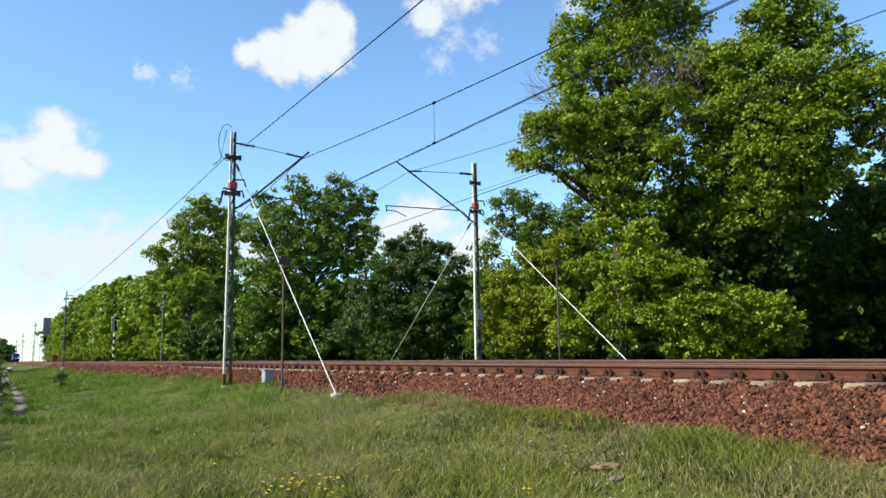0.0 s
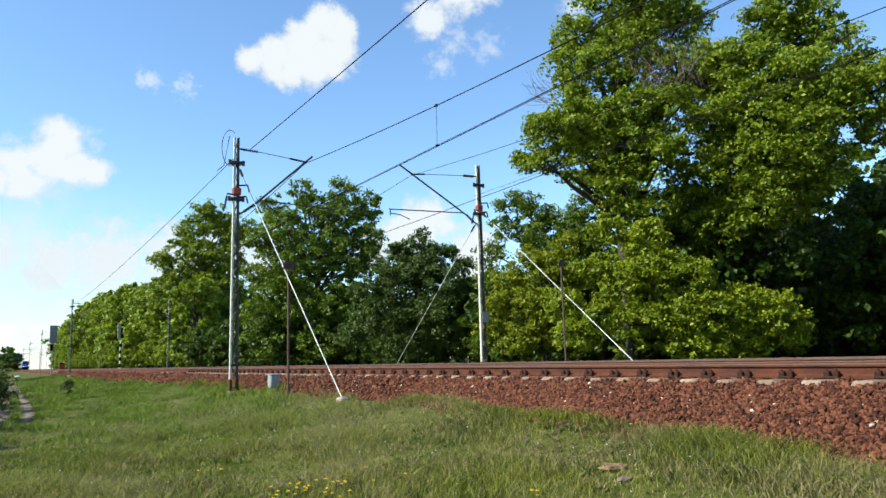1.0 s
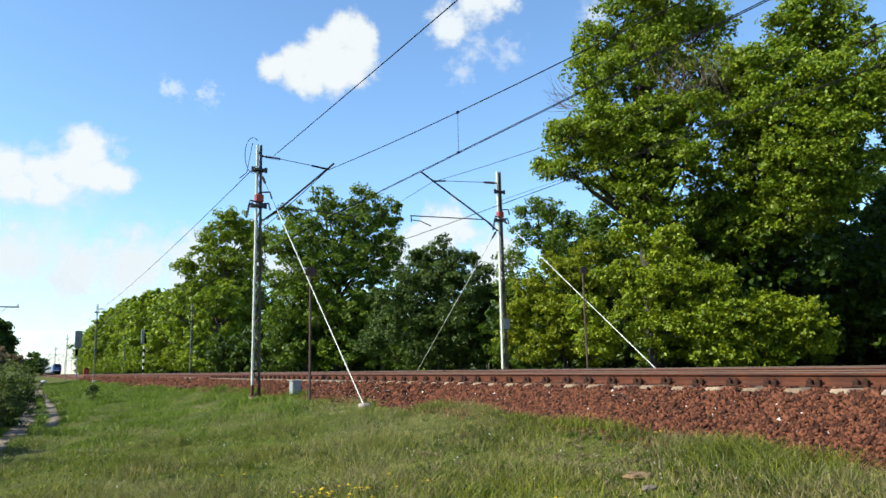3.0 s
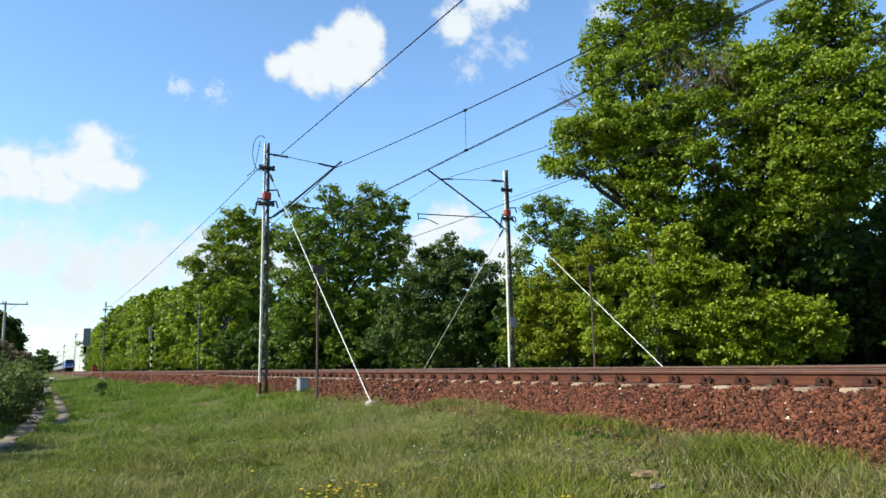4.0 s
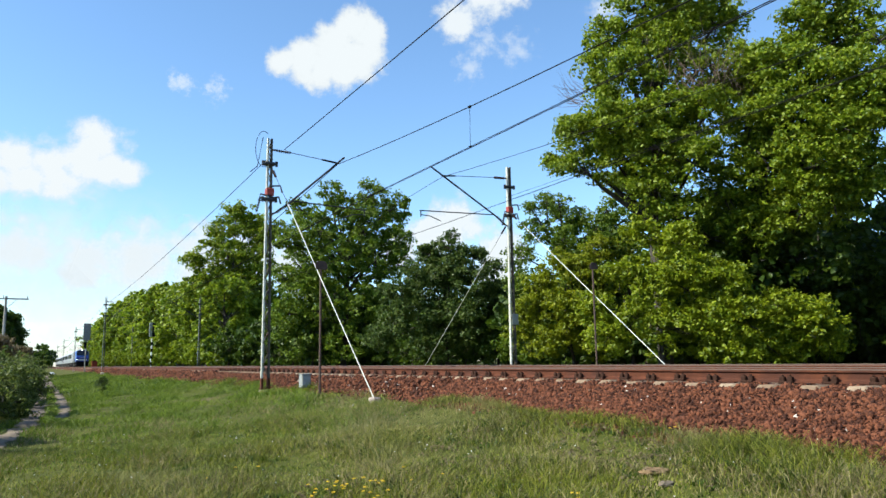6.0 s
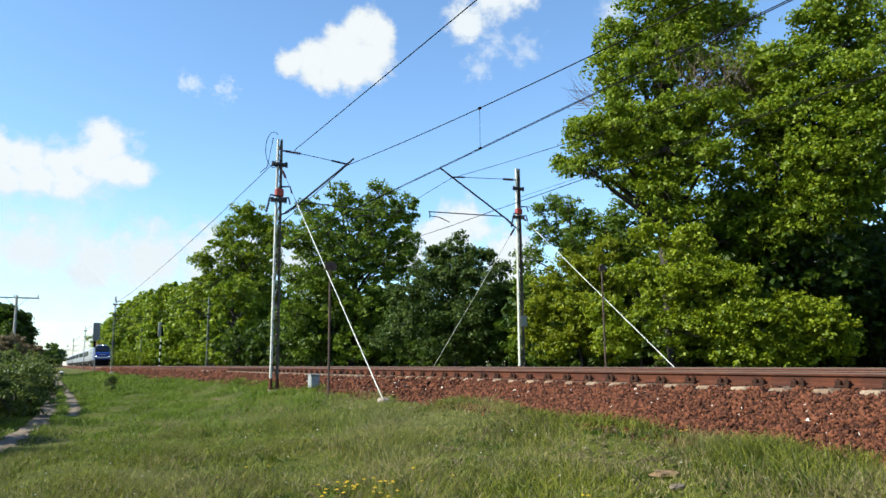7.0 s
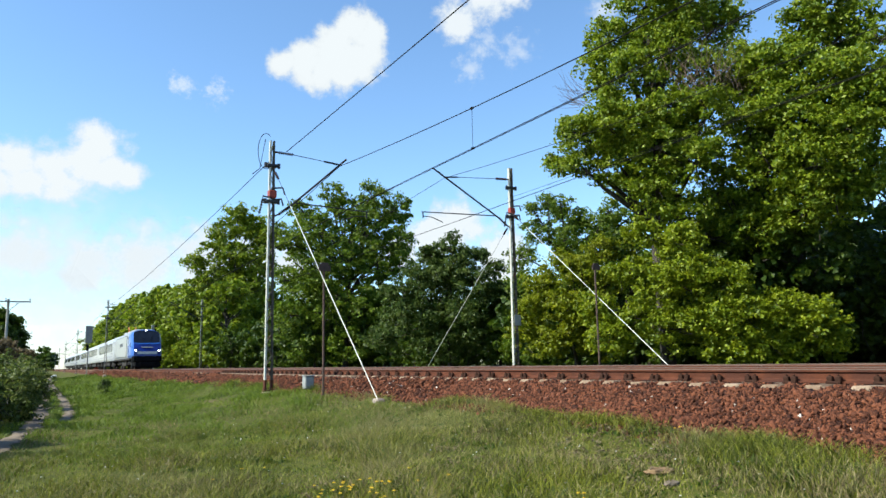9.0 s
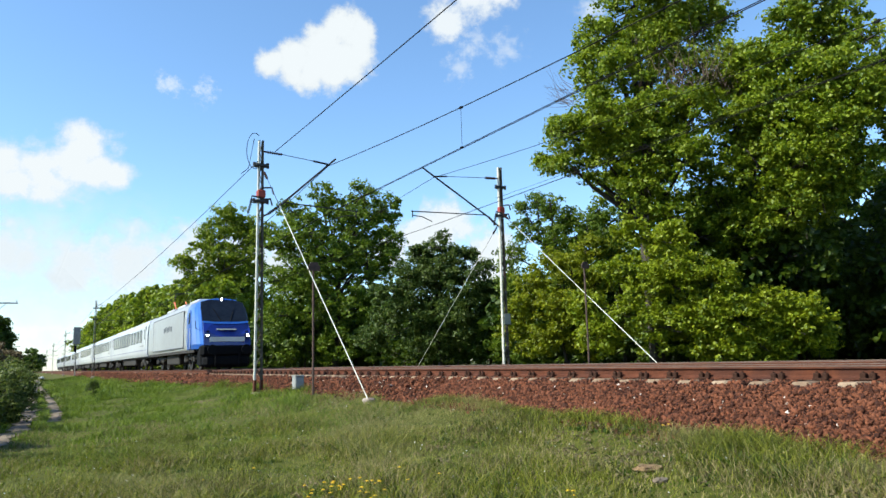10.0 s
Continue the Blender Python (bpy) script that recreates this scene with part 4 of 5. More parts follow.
def build_left_side():
    bush = tree_meshes(31, 2.1, 0.0, 1.35, 14, 300, 22, 0.11, M_BUSH, trunk_r=0.05, lobe_r=0.42, twig=0.22)
    for x, y, t, s in ((-1.75, 15.0, 0, 0.75), (-2.2, 18.0, 70, 0.9), (-1.35, 21.5, 140, 0.80), (-0.85, 26.0, 30, 0.80), (-2.3, 24.0, 200, 1.0), (-0.62, 31.5, 80, 0.80),
                      (-1.9, 34.0, 10, 1.05), (-0.6, 38.0, 160, 0.85), (-1.0, 46.0, 60, 1.0), (-1.1, 56.0, 100, 1.15), (-3.2, 29.0, 15, 1.15)):
        plant("roadside_bush", bush, x, y, t, "low dusty green bush beside the path", "bush", s, "bushes beside the path")
    tan = tree_meshes(32, 3.4, 0.1, 1.7, 12, 380, 30, 0.16, M_TAN, trunk_r=0.08, lobe_r=0.42, twig=0.3)
    plant("brown_bush", tan, -2.9, 62.0, 0, "brownish bush with fading leaves", "bush", 1.0)
    plant("brown_bush", tan, -1.6, 74.0, 90, "brownish bush with fading leaves", "bush", 0.9)
    tree = tree_meshes(33, 9.5, 0.8, 3.3, 16, 600, 30, 0.4, M_LEAF, trunk_r=0.22, lobe_r=0.36, twig=0.7)
    plant("distant_tree", tree, -4.6, 112.0, 0, "dark green tree behind the telegraph line", "tree", 1.0)
    plant("distant_tree", tree, -9.0, 120.0, 80, "dark green tree behind the telegraph line", "tree", 1.15)
    rng = random.Random(9)
    small = tree_meshes(34, 9.5, 0.3, 4.0, 12, 60, 20, 1.1, M_LEAF, fine=False, trunk_r=0.22, lobe_r=0.4, twig=1.2)
    for k in range(16):
        plant("distant_tree", small, rng.uniform(-60, 3) if k < 10 else rng.uniform(2.5, 5.5), rng.uniform(420, 900), rng.uniform(0, 360), "hazy tree on the far horizon", "tree", rng.uniform(0.9, 1.4), "trees on the horizon")
    # telegraph line
    for i, (x, y) in enumerate(((-2.75, 80.0), (-3.0, 150.0), (-3.2, 220.0))):
        pole = thing("telegraph_pole", pose(x, y, 0), "grey wooden pole with a wide crossarm", "telegraph pole", "telegraph poles")
        bm = bmesh.new()
        tube(bm, [(0, 0, -0.2), (0, 0, 8.05)], 0.15, 10, 0.11)
        part("post", bm, M_WOOD, pole)
        bm = bmesh.new()
        box(bm, 0, -0.14, 7.8, 3.7, 0.1, 0.12, 0.01)
        for s in (-1, 1):
            tube(bm, [(s * 0.9, -0.14, 7.75), (s * 0.05, -0.14, 6.9)], 0.025, 5)
        arm = part("crossarm", bm, M_OLDSTEEL, pole)
        for s in (-1.75, -0.2, 1.75):
            bm = bmesh.new()
            insulator(bm, (s, -0.14, 7.86), (s, -0.14, 8.12), 0.06, 4)
            part("pin_insulator", bm, M_INSUL, arm)


# ---- grass ----
def build_grass():
    rng = np.random.default_rng(3)
    def blades(n, y, x, h, w, name, mat):
        keep = (np.abs(x - rut_left(y)) > 0.22 + 0.12 * rng.random(len(x))) & ((y < 24) | (np.abs(x - rut_right(y)) > 0.15 + 0.12 * rng.random(len(x)))) & (x < 7.0 + 0.25 * rng.normal(size=len(x)) * (rng.random(len(x)) < 0.35))
        patch = np.sin(x * 1.7 + 0.6 * y) * np.sin(y * 0.9 - x * 0.4) + 0.6 * np.sin(3.1 * x - 1.3 * y + 1)
        keep &= rng.random(len(x)) < np.clip(0.80 + 0.4 * patch, 0.38, 1)
        x, y, h, w, patch = x[keep], y[keep], h[keep], w[keep], patch[keep]
        h = h * (0.80 + 0.46 * np.clip(patch, -1, 1.3)) * (0.55 + 0.9 * rng.random(len(x)))
        n = len(x)
        a = rng.random(n) * 2 * math.pi
        side = np.stack([np.cos(a), np.sin(a), np.zeros(n)], 1)
        lean = rng.normal(size=(n, 3)) * 0.72 + np.array([0.12, 0.05, 0])
        lean[:, 2] = 0
        root = np.stack([x, y, gz(x, y) - 0.01], 1)
        up = np.array([0, 0, 1.0])
        mid = root + up * (h * 0.55)[:, None] + lean * (h * 0.30)[:, None]
        tip = root + up * (h * 0.92)[:, None] + lean * (h * 0.95)[:, None]
        sw = side * (w * 0.5)[:, None]
        v = np.stack([root - sw, root + sw, mid + sw * 0.75, mid - sw * 0.75, tip], 1).reshape(-1, 3)
        b = np.arange(n)[:, None] * 5
        f = np.concatenate([b + np.array([[0, 1, 2]]), b + np.array([[0, 2, 3]]), b + np.array([[3, 2, 4]])])
        tagged(part(name, mesh_np(name, v, f, mat), None), "rough spring meadow grass with dry patches", "grass", kind="stuff")
    n = 130000
    y = 3.0 + 13 * rng.random(n)
    x = -1.5 + 8.9 * rng.random(n)
    blades(n, y, x, np.full(n, 0.14), np.full(n, 0.0082), "meadow_grass", M_GRASS)
    n = 75000
    y = 12.5 + 25 * rng.random(n) ** 1.2
    x = -3.0 + 10.2 * rng.random(n)
    blades(n, y, x, np.full(n, 0.14), np.full(n, 0.0125), "meadow_grass", M_LUSH)
    n = 45000
    y = 36 + 90 * rng.random(n) ** 1.5
    x = -0.5 + 7.6 * rng.random(n)
    blades(n, y, x, np.full(n, 0.17), np.full(n, 0.035), "meadow_grass", M_LUSH)
    n = 150000
    y = 3.0 + 17 * rng.random(n) ** 1.5
    x = -1.0 + 8.2 * rng.random(n)
    dry = np.sin(1.9 * x + 0.8 * y + 0.7) * np.sin(1.1 * y - 0.9 * x + 2.0) + 0.5 * np.sin(4.3 * x + 2.9 * y) * np.sin(3.7 * y - x) - 0.05 * (y - 6)
    some = rng.random(n) < np.clip(0.52 + 0.55 * dry, 0.05, 0.95)
    x, y = x[some], y[some]
    n = len(x)
    blades(n, y, x, np.full(n, 0.14), np.full(n, 0.0080), "dry_grass", M_STRAW)
    # broad-leaved weeds
    n = 26000
    k = rng.integers(0, 520, n)
    cy, cx = 3.0 + 13 * rng.random(520) ** 1.2, -0.5 + 7.6 * rng.random(520)
    blades(n, cy[k] + 0.07 * rng.normal(size=n), cx[k] + 0.07 * rng.normal(size=n), np.full(n, 0.09), np.full(n, 0.028), "broad_weeds", M_LEAF)
    # scattered white blossoms
    n = 220
    y, x = 3.0 + 14 * rng.random(n) ** 1.2, -0.5 + 7.3 * rng.random(n)
    c = np.stack([x, y, gz(x, y) + 0.04 + 0.06 * rng.random(n)], 1)
    v, f = leaf_cloud(rng, c, np.full(n, 0.006), 3, 0.022, up=2.0)
    tagged(part("white_blossoms", mesh_np("white_blossoms", v, f, M_WHITE), None), "tiny white blossoms scattered in the meadow", "flower", kind="stuff")
    # withered leaves and bits of earth between the blades
    n = 2600
    y, x = 3.2 + 6.5 * rng.random(n), 1.0 + 6.0 * rng.random(n)
    bare = np.sin(1.3 * x + 0.5) * np.sin(1.7 * y - 0.6 * x) + 0.30 * (x - 4.2)
    some = rng.random(n) < np.clip(0.25 + 0.45 * bare, 0.02, 1)
    x, y = x[some], y[some]
    c = np.stack([x, y, gz(x, y) + 0.035], 1)
    v, f = leaf_cloud(rng, c, np.full(len(x), 0.07), 7, 0.038, up=1.2)
    tagged(part("withered_leaves", mesh_np("withered_leaves", v, f, M_TAN), None), "withered brown leaves lying in the meadow", "leaves", kind="stuff")
    # taller tufts at the foot of the bank
    n = 16000
    k = rng.integers(0, 46, n)
    cy = 2.5 + 34 * rng.random(46) ** 1.4
    cx = 6.95 + 0.22 * rng.normal(size=46)
    y = cy[k] + 0.22 * rng.normal(size=n)
    x = np.minimum(cx[k] + 0.14 * rng.normal(size=n), 6.99 + 0.15 * rng.random(n))
    blades(n, y, x, np.full(n, 0.17), np.full(n, 0.010), "grass_tufts", M_GRASS)
    # strip beyond the far track
    n = 22000
    y = 2 + 70 * rng.random(n) ** 1.3
    x = 16.9 + 3.6 * rng.random(n)
    h = np.full(n, 0.13)
    a = rng.random(n) * 6.283
    root = np.stack([x, y, gz(x, y)], 1)
    sw = np.stack([np.cos(a), np.sin(a), 0 * a], 1) * 0.016
    tip = root + np.stack([0.1 * rng.normal(size=n), 0.1 * rng.normal(size=n), h * (0.4 + rng.random(n))], 1)
    v = np.stack([root - sw, root + sw, tip], 1).reshape(-1, 3)
    tagged(part("verge_grass", mesh_np("verge_grass", v, np.arange(3 * n).reshape(-1, 3), M_GRASS), None), "tall verge grass beyond the tracks", "grass", kind="stuff")


def build_flowers():
    rng = random.Random(2)
    spots = [(2.3, 7.3, 2, 0.35), (3.3, 7.2, 6, 0.25), (4.39, 5.5, 3, 0.03), (3.09, 7.48, 13, 0.14), (2.92, 7.62, 5, 0.12), (2.3, 9.45, 3, 0.2), (2.61, 7.62, 3, 0.2), (3.71, 7.84, 1, 0.2), (6.73, 6.68, 2, 0.1)]
    for cx, cy, n, s in spots:
        for k in range(n):
            x, y = cx + rng.gauss(0, s), cy + rng.gauss(0, s)
            z = float(gz(x, y))
            fl = thing("dandelion", pose(x, y, z), "yellow dandelion in the grass", "flower", "dandelions")
            h = rng.uniform(0.09, 0.17)
            bm = bmesh.new()
            tube(bm, [(0, 0, 0), (0.01, 0, h * 0.5), (0.0, 0.01, h)], 0.003, 4)
            part("stem", bm, M_GRASS, fl)
            bm = bmesh.new()
            for ring, (r, dz) in enumerate(((0.019, 0.0), (0.012, 0.006))):
                for i in range(9):
                    a = 2 * math.pi * (i + 0.5 * ring) / 9
                    c, s_ = math.cos(a), math.sin(a)
                    q = [bm.verts.new(p) for p in ((0, 0.01, h + dz - 0.004), (r * c - 0.006 * s_, 0.01 + r * s_ + 0.006 * c, h + dz), (r * 1.15 * c, 0.01 + r * 1.15 * s_, h + dz + 0.004),
                                                   (r * c + 0.006 * s_, 0.01 + r * s_ - 0.006 * c, h + dz))]
                    bm.faces.new(q)
            part("petals", bm, M_YELLOW, fl)


# ---- trackside things ----
def build_trackside():
    # concrete anchor block of the guy
    bm = bmesh.new()
    box(bm, 0, 0, -0.2, 0.22, 0.24, 0.5, 0.04)
    b = part("anchor_block", bm, M_CONCRETE)
    b.matrix_basis = pose(6.53, 15.12, 0.70, 0, 0, 12)
    tagged(b, "pale concrete anchor block in the grass", "anchor block")
    bm = bmesh.new()
    box(bm, 0, 0, -0.1, 0.5, 0.4, 0.4, 0.04)
    b = part("anchor_block", bm, M_CONCRETE)
    b.matrix_basis = pose(16.65, 16.62, 1.02)
    tagged(b, "pale concrete anchor block beyond the tracks", "anchor block")
    # junction cabinet
    cab = thing("junction_cabinet", pose(6.85, 20.9, 0.70, 0, 0, 6), "small grey trackside cabinet on two legs", "cabinet")
    bm = bmesh.new()
    box(bm, 0, 0, 0.29, 0.28, 0.22, 0.36, 0.02)
    body = part("body", bm, M_BOX, cab)
    bm = bmesh.new()
    box(bm, -0.02, -0.117, 0.29, 0.21, 0.018, 0.29, 0.006)
    part("door", bm, M_BOX, body, "pale grey door panel")
    bm = bmesh.new()
    box(bm, 0, -0.01, 0.485, 0.32, 0.26, 0.03, 0.01)
    part("lid", bm, M_BOX, body)
    for s in (-1, 1):
        bm = bmesh.new()
        box(bm, s * 0.09, 0, 0.05, 0.06, 0.10, 0.28)
        part("leg", bm, M_ARM, cab)
    # track signs seen from the back
    for x, y, z, h in ((6.6, 18.9, 0.66, 3.50), (16.6, 19.75, 1.02, 3.70)):
        sign = thing("track_sign", pose(x, y, z), "dark thin post with a small roofed sign plate", "sign", "track signs")
        bm = bmesh.new()
        tube(bm, [(0, 0, -0.2), (0, 0, h)], 0.032, 8)
        part("post", bm, M_SIGNBACK, sign)
        bm = bmesh.new()
        pr = [(-0.16, h - 0.20), (0.16, h - 0.20), (0.16, h - 0.08), (0.09, h + 0.03), (-0.09, h + 0.03), (-0.16, h - 0.08)]
        extrude(bm, pr, -0.075, -0.045)
        part("sign_plate", bm, M_SIGNBACK, sign, "rusty back of a sign plate")
        bm = bmesh.new()
        box(bm, 0, -0.045, h - 0.12, 0.12, 0.02, 0.06, 0.004)
        part("bracket", bm, M_ARM, sign)
    # signals
    sig = thing("railway_signal", pose(6.35, 122.0, 0.95), "tall signal post carrying a large dark board", "railway signal", "signals")
    bm = bmesh.new()
    tube(bm, [(0, 0, -0.3), (0, 0, 5.2)], 0.09, 8)
    part("post", bm, M_OLDSTEEL, sig)
    bm = bmesh.new()
    box(bm, 0.05, 0, 5.55, 0.95, 0.12, 2.5, 0.03)
    part("board", bm, M_OLDSTEEL, sig, "grey-green background board")
    bm = bmesh.new()
    box(bm, -0.1, 0, 3.6, 0.34, 0.3, 0.9, 0.03)
    part("lamp_box", bm, M_BLACK, sig)
    sig = thing("railway_signal", pose(16.4, 129.5, 1.1), "slim signal with a banded black and white post", "railway signal", "signals")
    for k in range(9):
        bm = bmesh.new()
        tube(bm, [(0, 0, -0.2 + 0.54 * k), (0, 0, -0.2 + 0.54 * (k + 1))], 0.14, 8)
        part("post_band", bm, M_BLACK if k % 2 else M_WHITE, sig)
    bm = bmesh.new()
    box(bm, -0.25, 0, 6.1, 0.5, 0.2, 2.3, 0.05)
    part("board", bm, M_BOX, sig, "pale signal board")
    bm = bmesh.new()
    box(bm, 0.22, 0, 6.1, 0.42, 0.3, 2.2, 0.05)
    part("lamp_box", bm, M_BLACK, sig)
    # distant level crossing: barrier hut and white stone
    hut = thing("trackside_hut", pose(12.8 + 3.4, 260.0, 1.1), "small red-brown hut beside the tracks", "hut")
    bm = bmesh.new()
    box(bm, 0, 0, 0.9, 1.5, 1.8, 1.9)
    part("wall", bm, M_RED, hut)
    bm = bmesh.new()
    extrude(bm, [(-0.9, 1.8), (0.9, 1.8), (0, 2.3)], -1.0, 1.0)
    part("roof", bm, M_RAILSIDE, hut)
    bm = bmesh.new()
    bmesh.ops.create_icosphere(bm, subdivisions=2, radius=0.34)
    for v in bm.verts:
        v.co = Vector((v.co.x * 1.5, v.co.y, v.co.z * 0.7)) * (1 + 0.15 * noise.noise(v.co * 3))
    st = part("marker_stone", bm, M_WHITE)
    st.location = (2.6, 150.0, 0.28)
    tagged(st, "whitewashed stone in the grass", "stone")
    # shrub by the track
    sap = tree_meshes(41, 1.15, 0.1, 0.55, 8, 60, 30, 0.10, M_LEAF, trunk_r=0.03, lobe_r=0.45, twig=0.2)
    plant("small_shrub", sap, 3.05, 42.0, 0, "small dark leaning shrub in the meadow", "shrub", 0.62)
    # patches of bare soil
    for x, y, sx, sy, h, mat, lab in ((5.59, 5.81, 0.17, 0.11, 0.035, M_SAND, "heap of bare sandy soil in the grass"), (5.37, 5.44, 0.09, 0.05, 0.028, M_DIRT, "half-buried clod of grey soil in the grass"),
                                      (6.25, 4.19, 0.16, 0.10, 0.04, M_DIRT, "patch of grey bare earth")):
        bm = bmesh.new()
        bmesh.ops.create_icosphere(bm, subdivisions=4, radius=1)
        for v in bm.verts:
            k = 1 + 0.30 * noise.noise(v.co * 1.9 + Vector((x, y, 0))) + 0.12 * noise.noise(v.co * 6)
            v.co = Vector((v.co.x * sx * k, v.co.y * sy * k, v.co.z * h * k))
        ob = part("soil_mound", bm, mat, smooth=True)
        ob.location = (x, y, float(gz(x, y)) + 0.02)
        tagged(ob, lab, "soil")


# ---- train ----
def body_section(w, z0, z1, roof, arc=0.55):
    """Half-round vehicle cross-section from sill to roof crown, both sides."""
    right = [(w * 0.97, z0), (w, z0 + 0.25), (w, z1 - 0.6), (w * 0.965, z1 - 0.15), (w * 0.86, z1 + (roof - z1) * 0.35), (w * arc, z1 + (roof - z1) * 0.78), (w * 0.2, roof)]
    return right + [(-x, z) for x, z in right[::-1]]


def loft(rings):
    bm = bmesh.new()
    vs = [[bm.verts.new(p) for p in r] for r in rings]
    n = len(vs[0])
    for u, v in zip(vs, vs[1:]):
        for k in range(n):
            bm.faces.new((u[k], u[(k + 1) % n], v[(k + 1) % n], v[k]))
    bm.faces.new(vs[0][::-1])
    bm.faces.new(vs[-1])
    return bm


def bogie(parent, y, base, r):
    bm = bmesh.new()
    for s in (-1, 1):
        box(bm, s * 1.02, y, r + 0.12, 0.16, base + 1.3, 0.26, 0.03)
        box(bm, s * 1.06, y, r + 0.32, 0.30, 0.7, 0.30, 0.04)
        for e in (-1, 1):
            box(bm, s * 1.08, y + e * base / 2, r, 0.22, 0.36, 0.34, 0.04)
            tube(bm, [(s * 1.08, y + e * base * 0.27, r - 0.1), (s * 1.08, y + e * base * 0.27, r + 0.35)], 0.13, 8)
    box(bm, 0, y, r + 0.1, 1.9, 0.5, 0.3)
    bg = part("bogie", bm, M_UNDER, parent)
    for e in (-1, 1):
        bm = bmesh.new()
        for s in (-1, 1):
            tube(bm, [(s * 0.69, y + e * base / 2, r), (s * 0.83, y + e * base / 2, r)], r, 20)
            tube(bm, [(s * 0.83, y + e * base / 2, r), (s * 0.88, y + e * base / 2, r)], r * 0.45, 12)
        tube(bm, [(-0.69, y + e * base / 2, r), (0.69, y + e * base / 2, r)], 0.09, 8)
        part("wheelset", bm, M_UNDER, bg)


def build_loco():
    L = 19.0
    loco = thing("locomotive", pose(NEAR, 42, RAIL), "blue and grey electric locomotive with lit headlamps", "locomotive", "train")
    sec = body_section(1.48, 1.12, 3.55, 3.92, 0.62)
    rake = lambda z: 0.10 + 1.75 * max(0.0, (z - 1.85) / 2.1) ** 1.15 + 0.10 * max(0.0, 1.5 - z)
    def ring(y, w=1.0, use=0.0, flip=1):
        return [(x * w, y + flip * use * rake(z), z) for x, z in sec]
    # front cab, body, rear cab
    bm = loft([ring(0, 0.83, 1), ring(0.30, 0.905, 0.97), ring(0.9, 0.97, 0.75), ring(1.7, 1.0, 0.55), ring(3.0, 1, 0.25), ring(3.55)])
    bm.faces.ensure_lookup_table()
    bm.faces.remove(bm.faces[-2])
    bm.verts.ensure_lookup_table()
    for k in range(6):
        bm.faces.new([bm.verts[i] for i in (k, k + 1, 12 - k, 13 - k)])
    cab = part("cab", bm, M_BLUE, loco, "glossy blue driver's cab")
    part("body_shell", loft([ring(3.55), ring(9), ring(L - 1.5), ring(L - 0.3, 0.98), ring(L, 0.96)]), M_GREY, loco, "light grey body side")
    for s in (-1, 1):
        bm = bmesh.new()
        box(bm, s * 1.487, 10.2, 2.33, 0.03, 11.6, 2.05, 0.012)
        side = part("side_panel", bm, M_GREY, loco)
        bm = bmesh.new()
        for yy in (4.4, 16.0):
            box(bm, s * 1.494, yy, 2.33, 0.03, 0.07, 2.1)
        for zz in (1.28, 3.37):
            box(bm, s * 1.494, 10.2, zz, 0.03, 11.6, 0.05)
        part("panel_frame", bm, M_BAND, side)
        bm = bmesh.new()
        for k, (yy, ww) in enumerate(((8.6, 0.5), (9.3, 0.35), (9.9, 0.6), (10.6, 0.35), (11.2, 0.5))):
            box(bm, s * 1.506, yy, 2.55 + 0.05 * (k % 2), 0.012, ww, 0.32)
        part("faded_emblem", bm, M_BAND, side, "faded grey emblem bars")
        bm = bmesh.new()
        box(bm, s * 1.484, 2.75, 2.2, 0.02, 0.62, 2.2, 0.01)
        dr = part("cab_door", bm, M_BLUE, loco)
        bm = bmesh.new()
        box(bm, s * 1.490, 2.75, 2.85, 0.02, 0.42, 0.6, 0.008)
        part("door_window", bm, M_GLASS, dr)
        for k in range(2):
            bm = bmesh.new()
            tube(bm, [(s * 1.52, 2.38 + 0.74 * k, 1.2), (s * 1.52, 2.38 + 0.74 * k, 2.3)], 0.02, 6)
            part("handrail", bm, M_WHITE, loco)
        bm = bmesh.new()
        box(bm, s * 1.40, 10.0, 1.02, 0.12, 17.0, 0.16, 0.02)
        part("sill", bm, M_UNDER, loco)
    def front(points, lift):
        """A panel that lies on the raked front."""
        bm = bmesh.new()
        a = [bm.verts.new((x, rake(z) - lift, z)) for x, z in points]
        b = [bm.verts.new((x, rake(z) + 0.12, z)) for x, z in points]
        n = len(a)
        bm.faces.new(a)
        bm.faces.new(b[::-1])
        for k in range(n):
            bm.faces.new((a[k], a[(k + 1) % n], b[(k + 1) % n], b[k]))
        return bm
    part("front_panel", front([(-1.19, 1.30), (-0.65, 1.28), (0.65, 1.28), (1.19, 1.30), (1.21, 2.0), (1.20, 2.6), (0.6, 2.55), (-0.6, 2.55), (-1.20, 2.6), (-1.21, 2.0)], 0.03), M_NAVY, cab, "dark blue nose panel")
    part("windscreen", front([(-1.20, 2.60), (-0.6, 2.56), (0.6, 2.56), (1.20, 2.60), (1.21, 3.3), (1.12, 3.70), (0.6, 3.83), (-0.6, 3.83), (-1.12, 3.70), (-1.21, 3.3)], 0.035), M_GLASS, cab, "wide dark windscreen")
    part("nose_crease", front([(-1.20, 2.50), (-0.6, 2.44), (0.6, 2.44), (1.20, 2.50), (1.20, 2.60), (0.6, 2.55), (-0.6, 2.55), (-1.20, 2.60)], 0.045), M_BLUE, cab, "bright blue edge under the windscreen")
    for s in (-1, 1):
        bm = bmesh.new()
        box(bm, s * 1.02, rake(1.95) - 0.02, 2.02, 0.16, 0.10, 0.07, 0.02)
        part("marker_lamp", bm, M_GLASS, cab)
        bm = bmesh.new()
        tube(bm, [(s * 1.30, 0.9, 2.15), (s * 1.52, 0.8, 2.2), (s * 1.54, 0.8, 2.6)], 0.02, 5)
        part("mirror_bracket", bm, M_BLACK, cab)
        bm = bmesh.new()
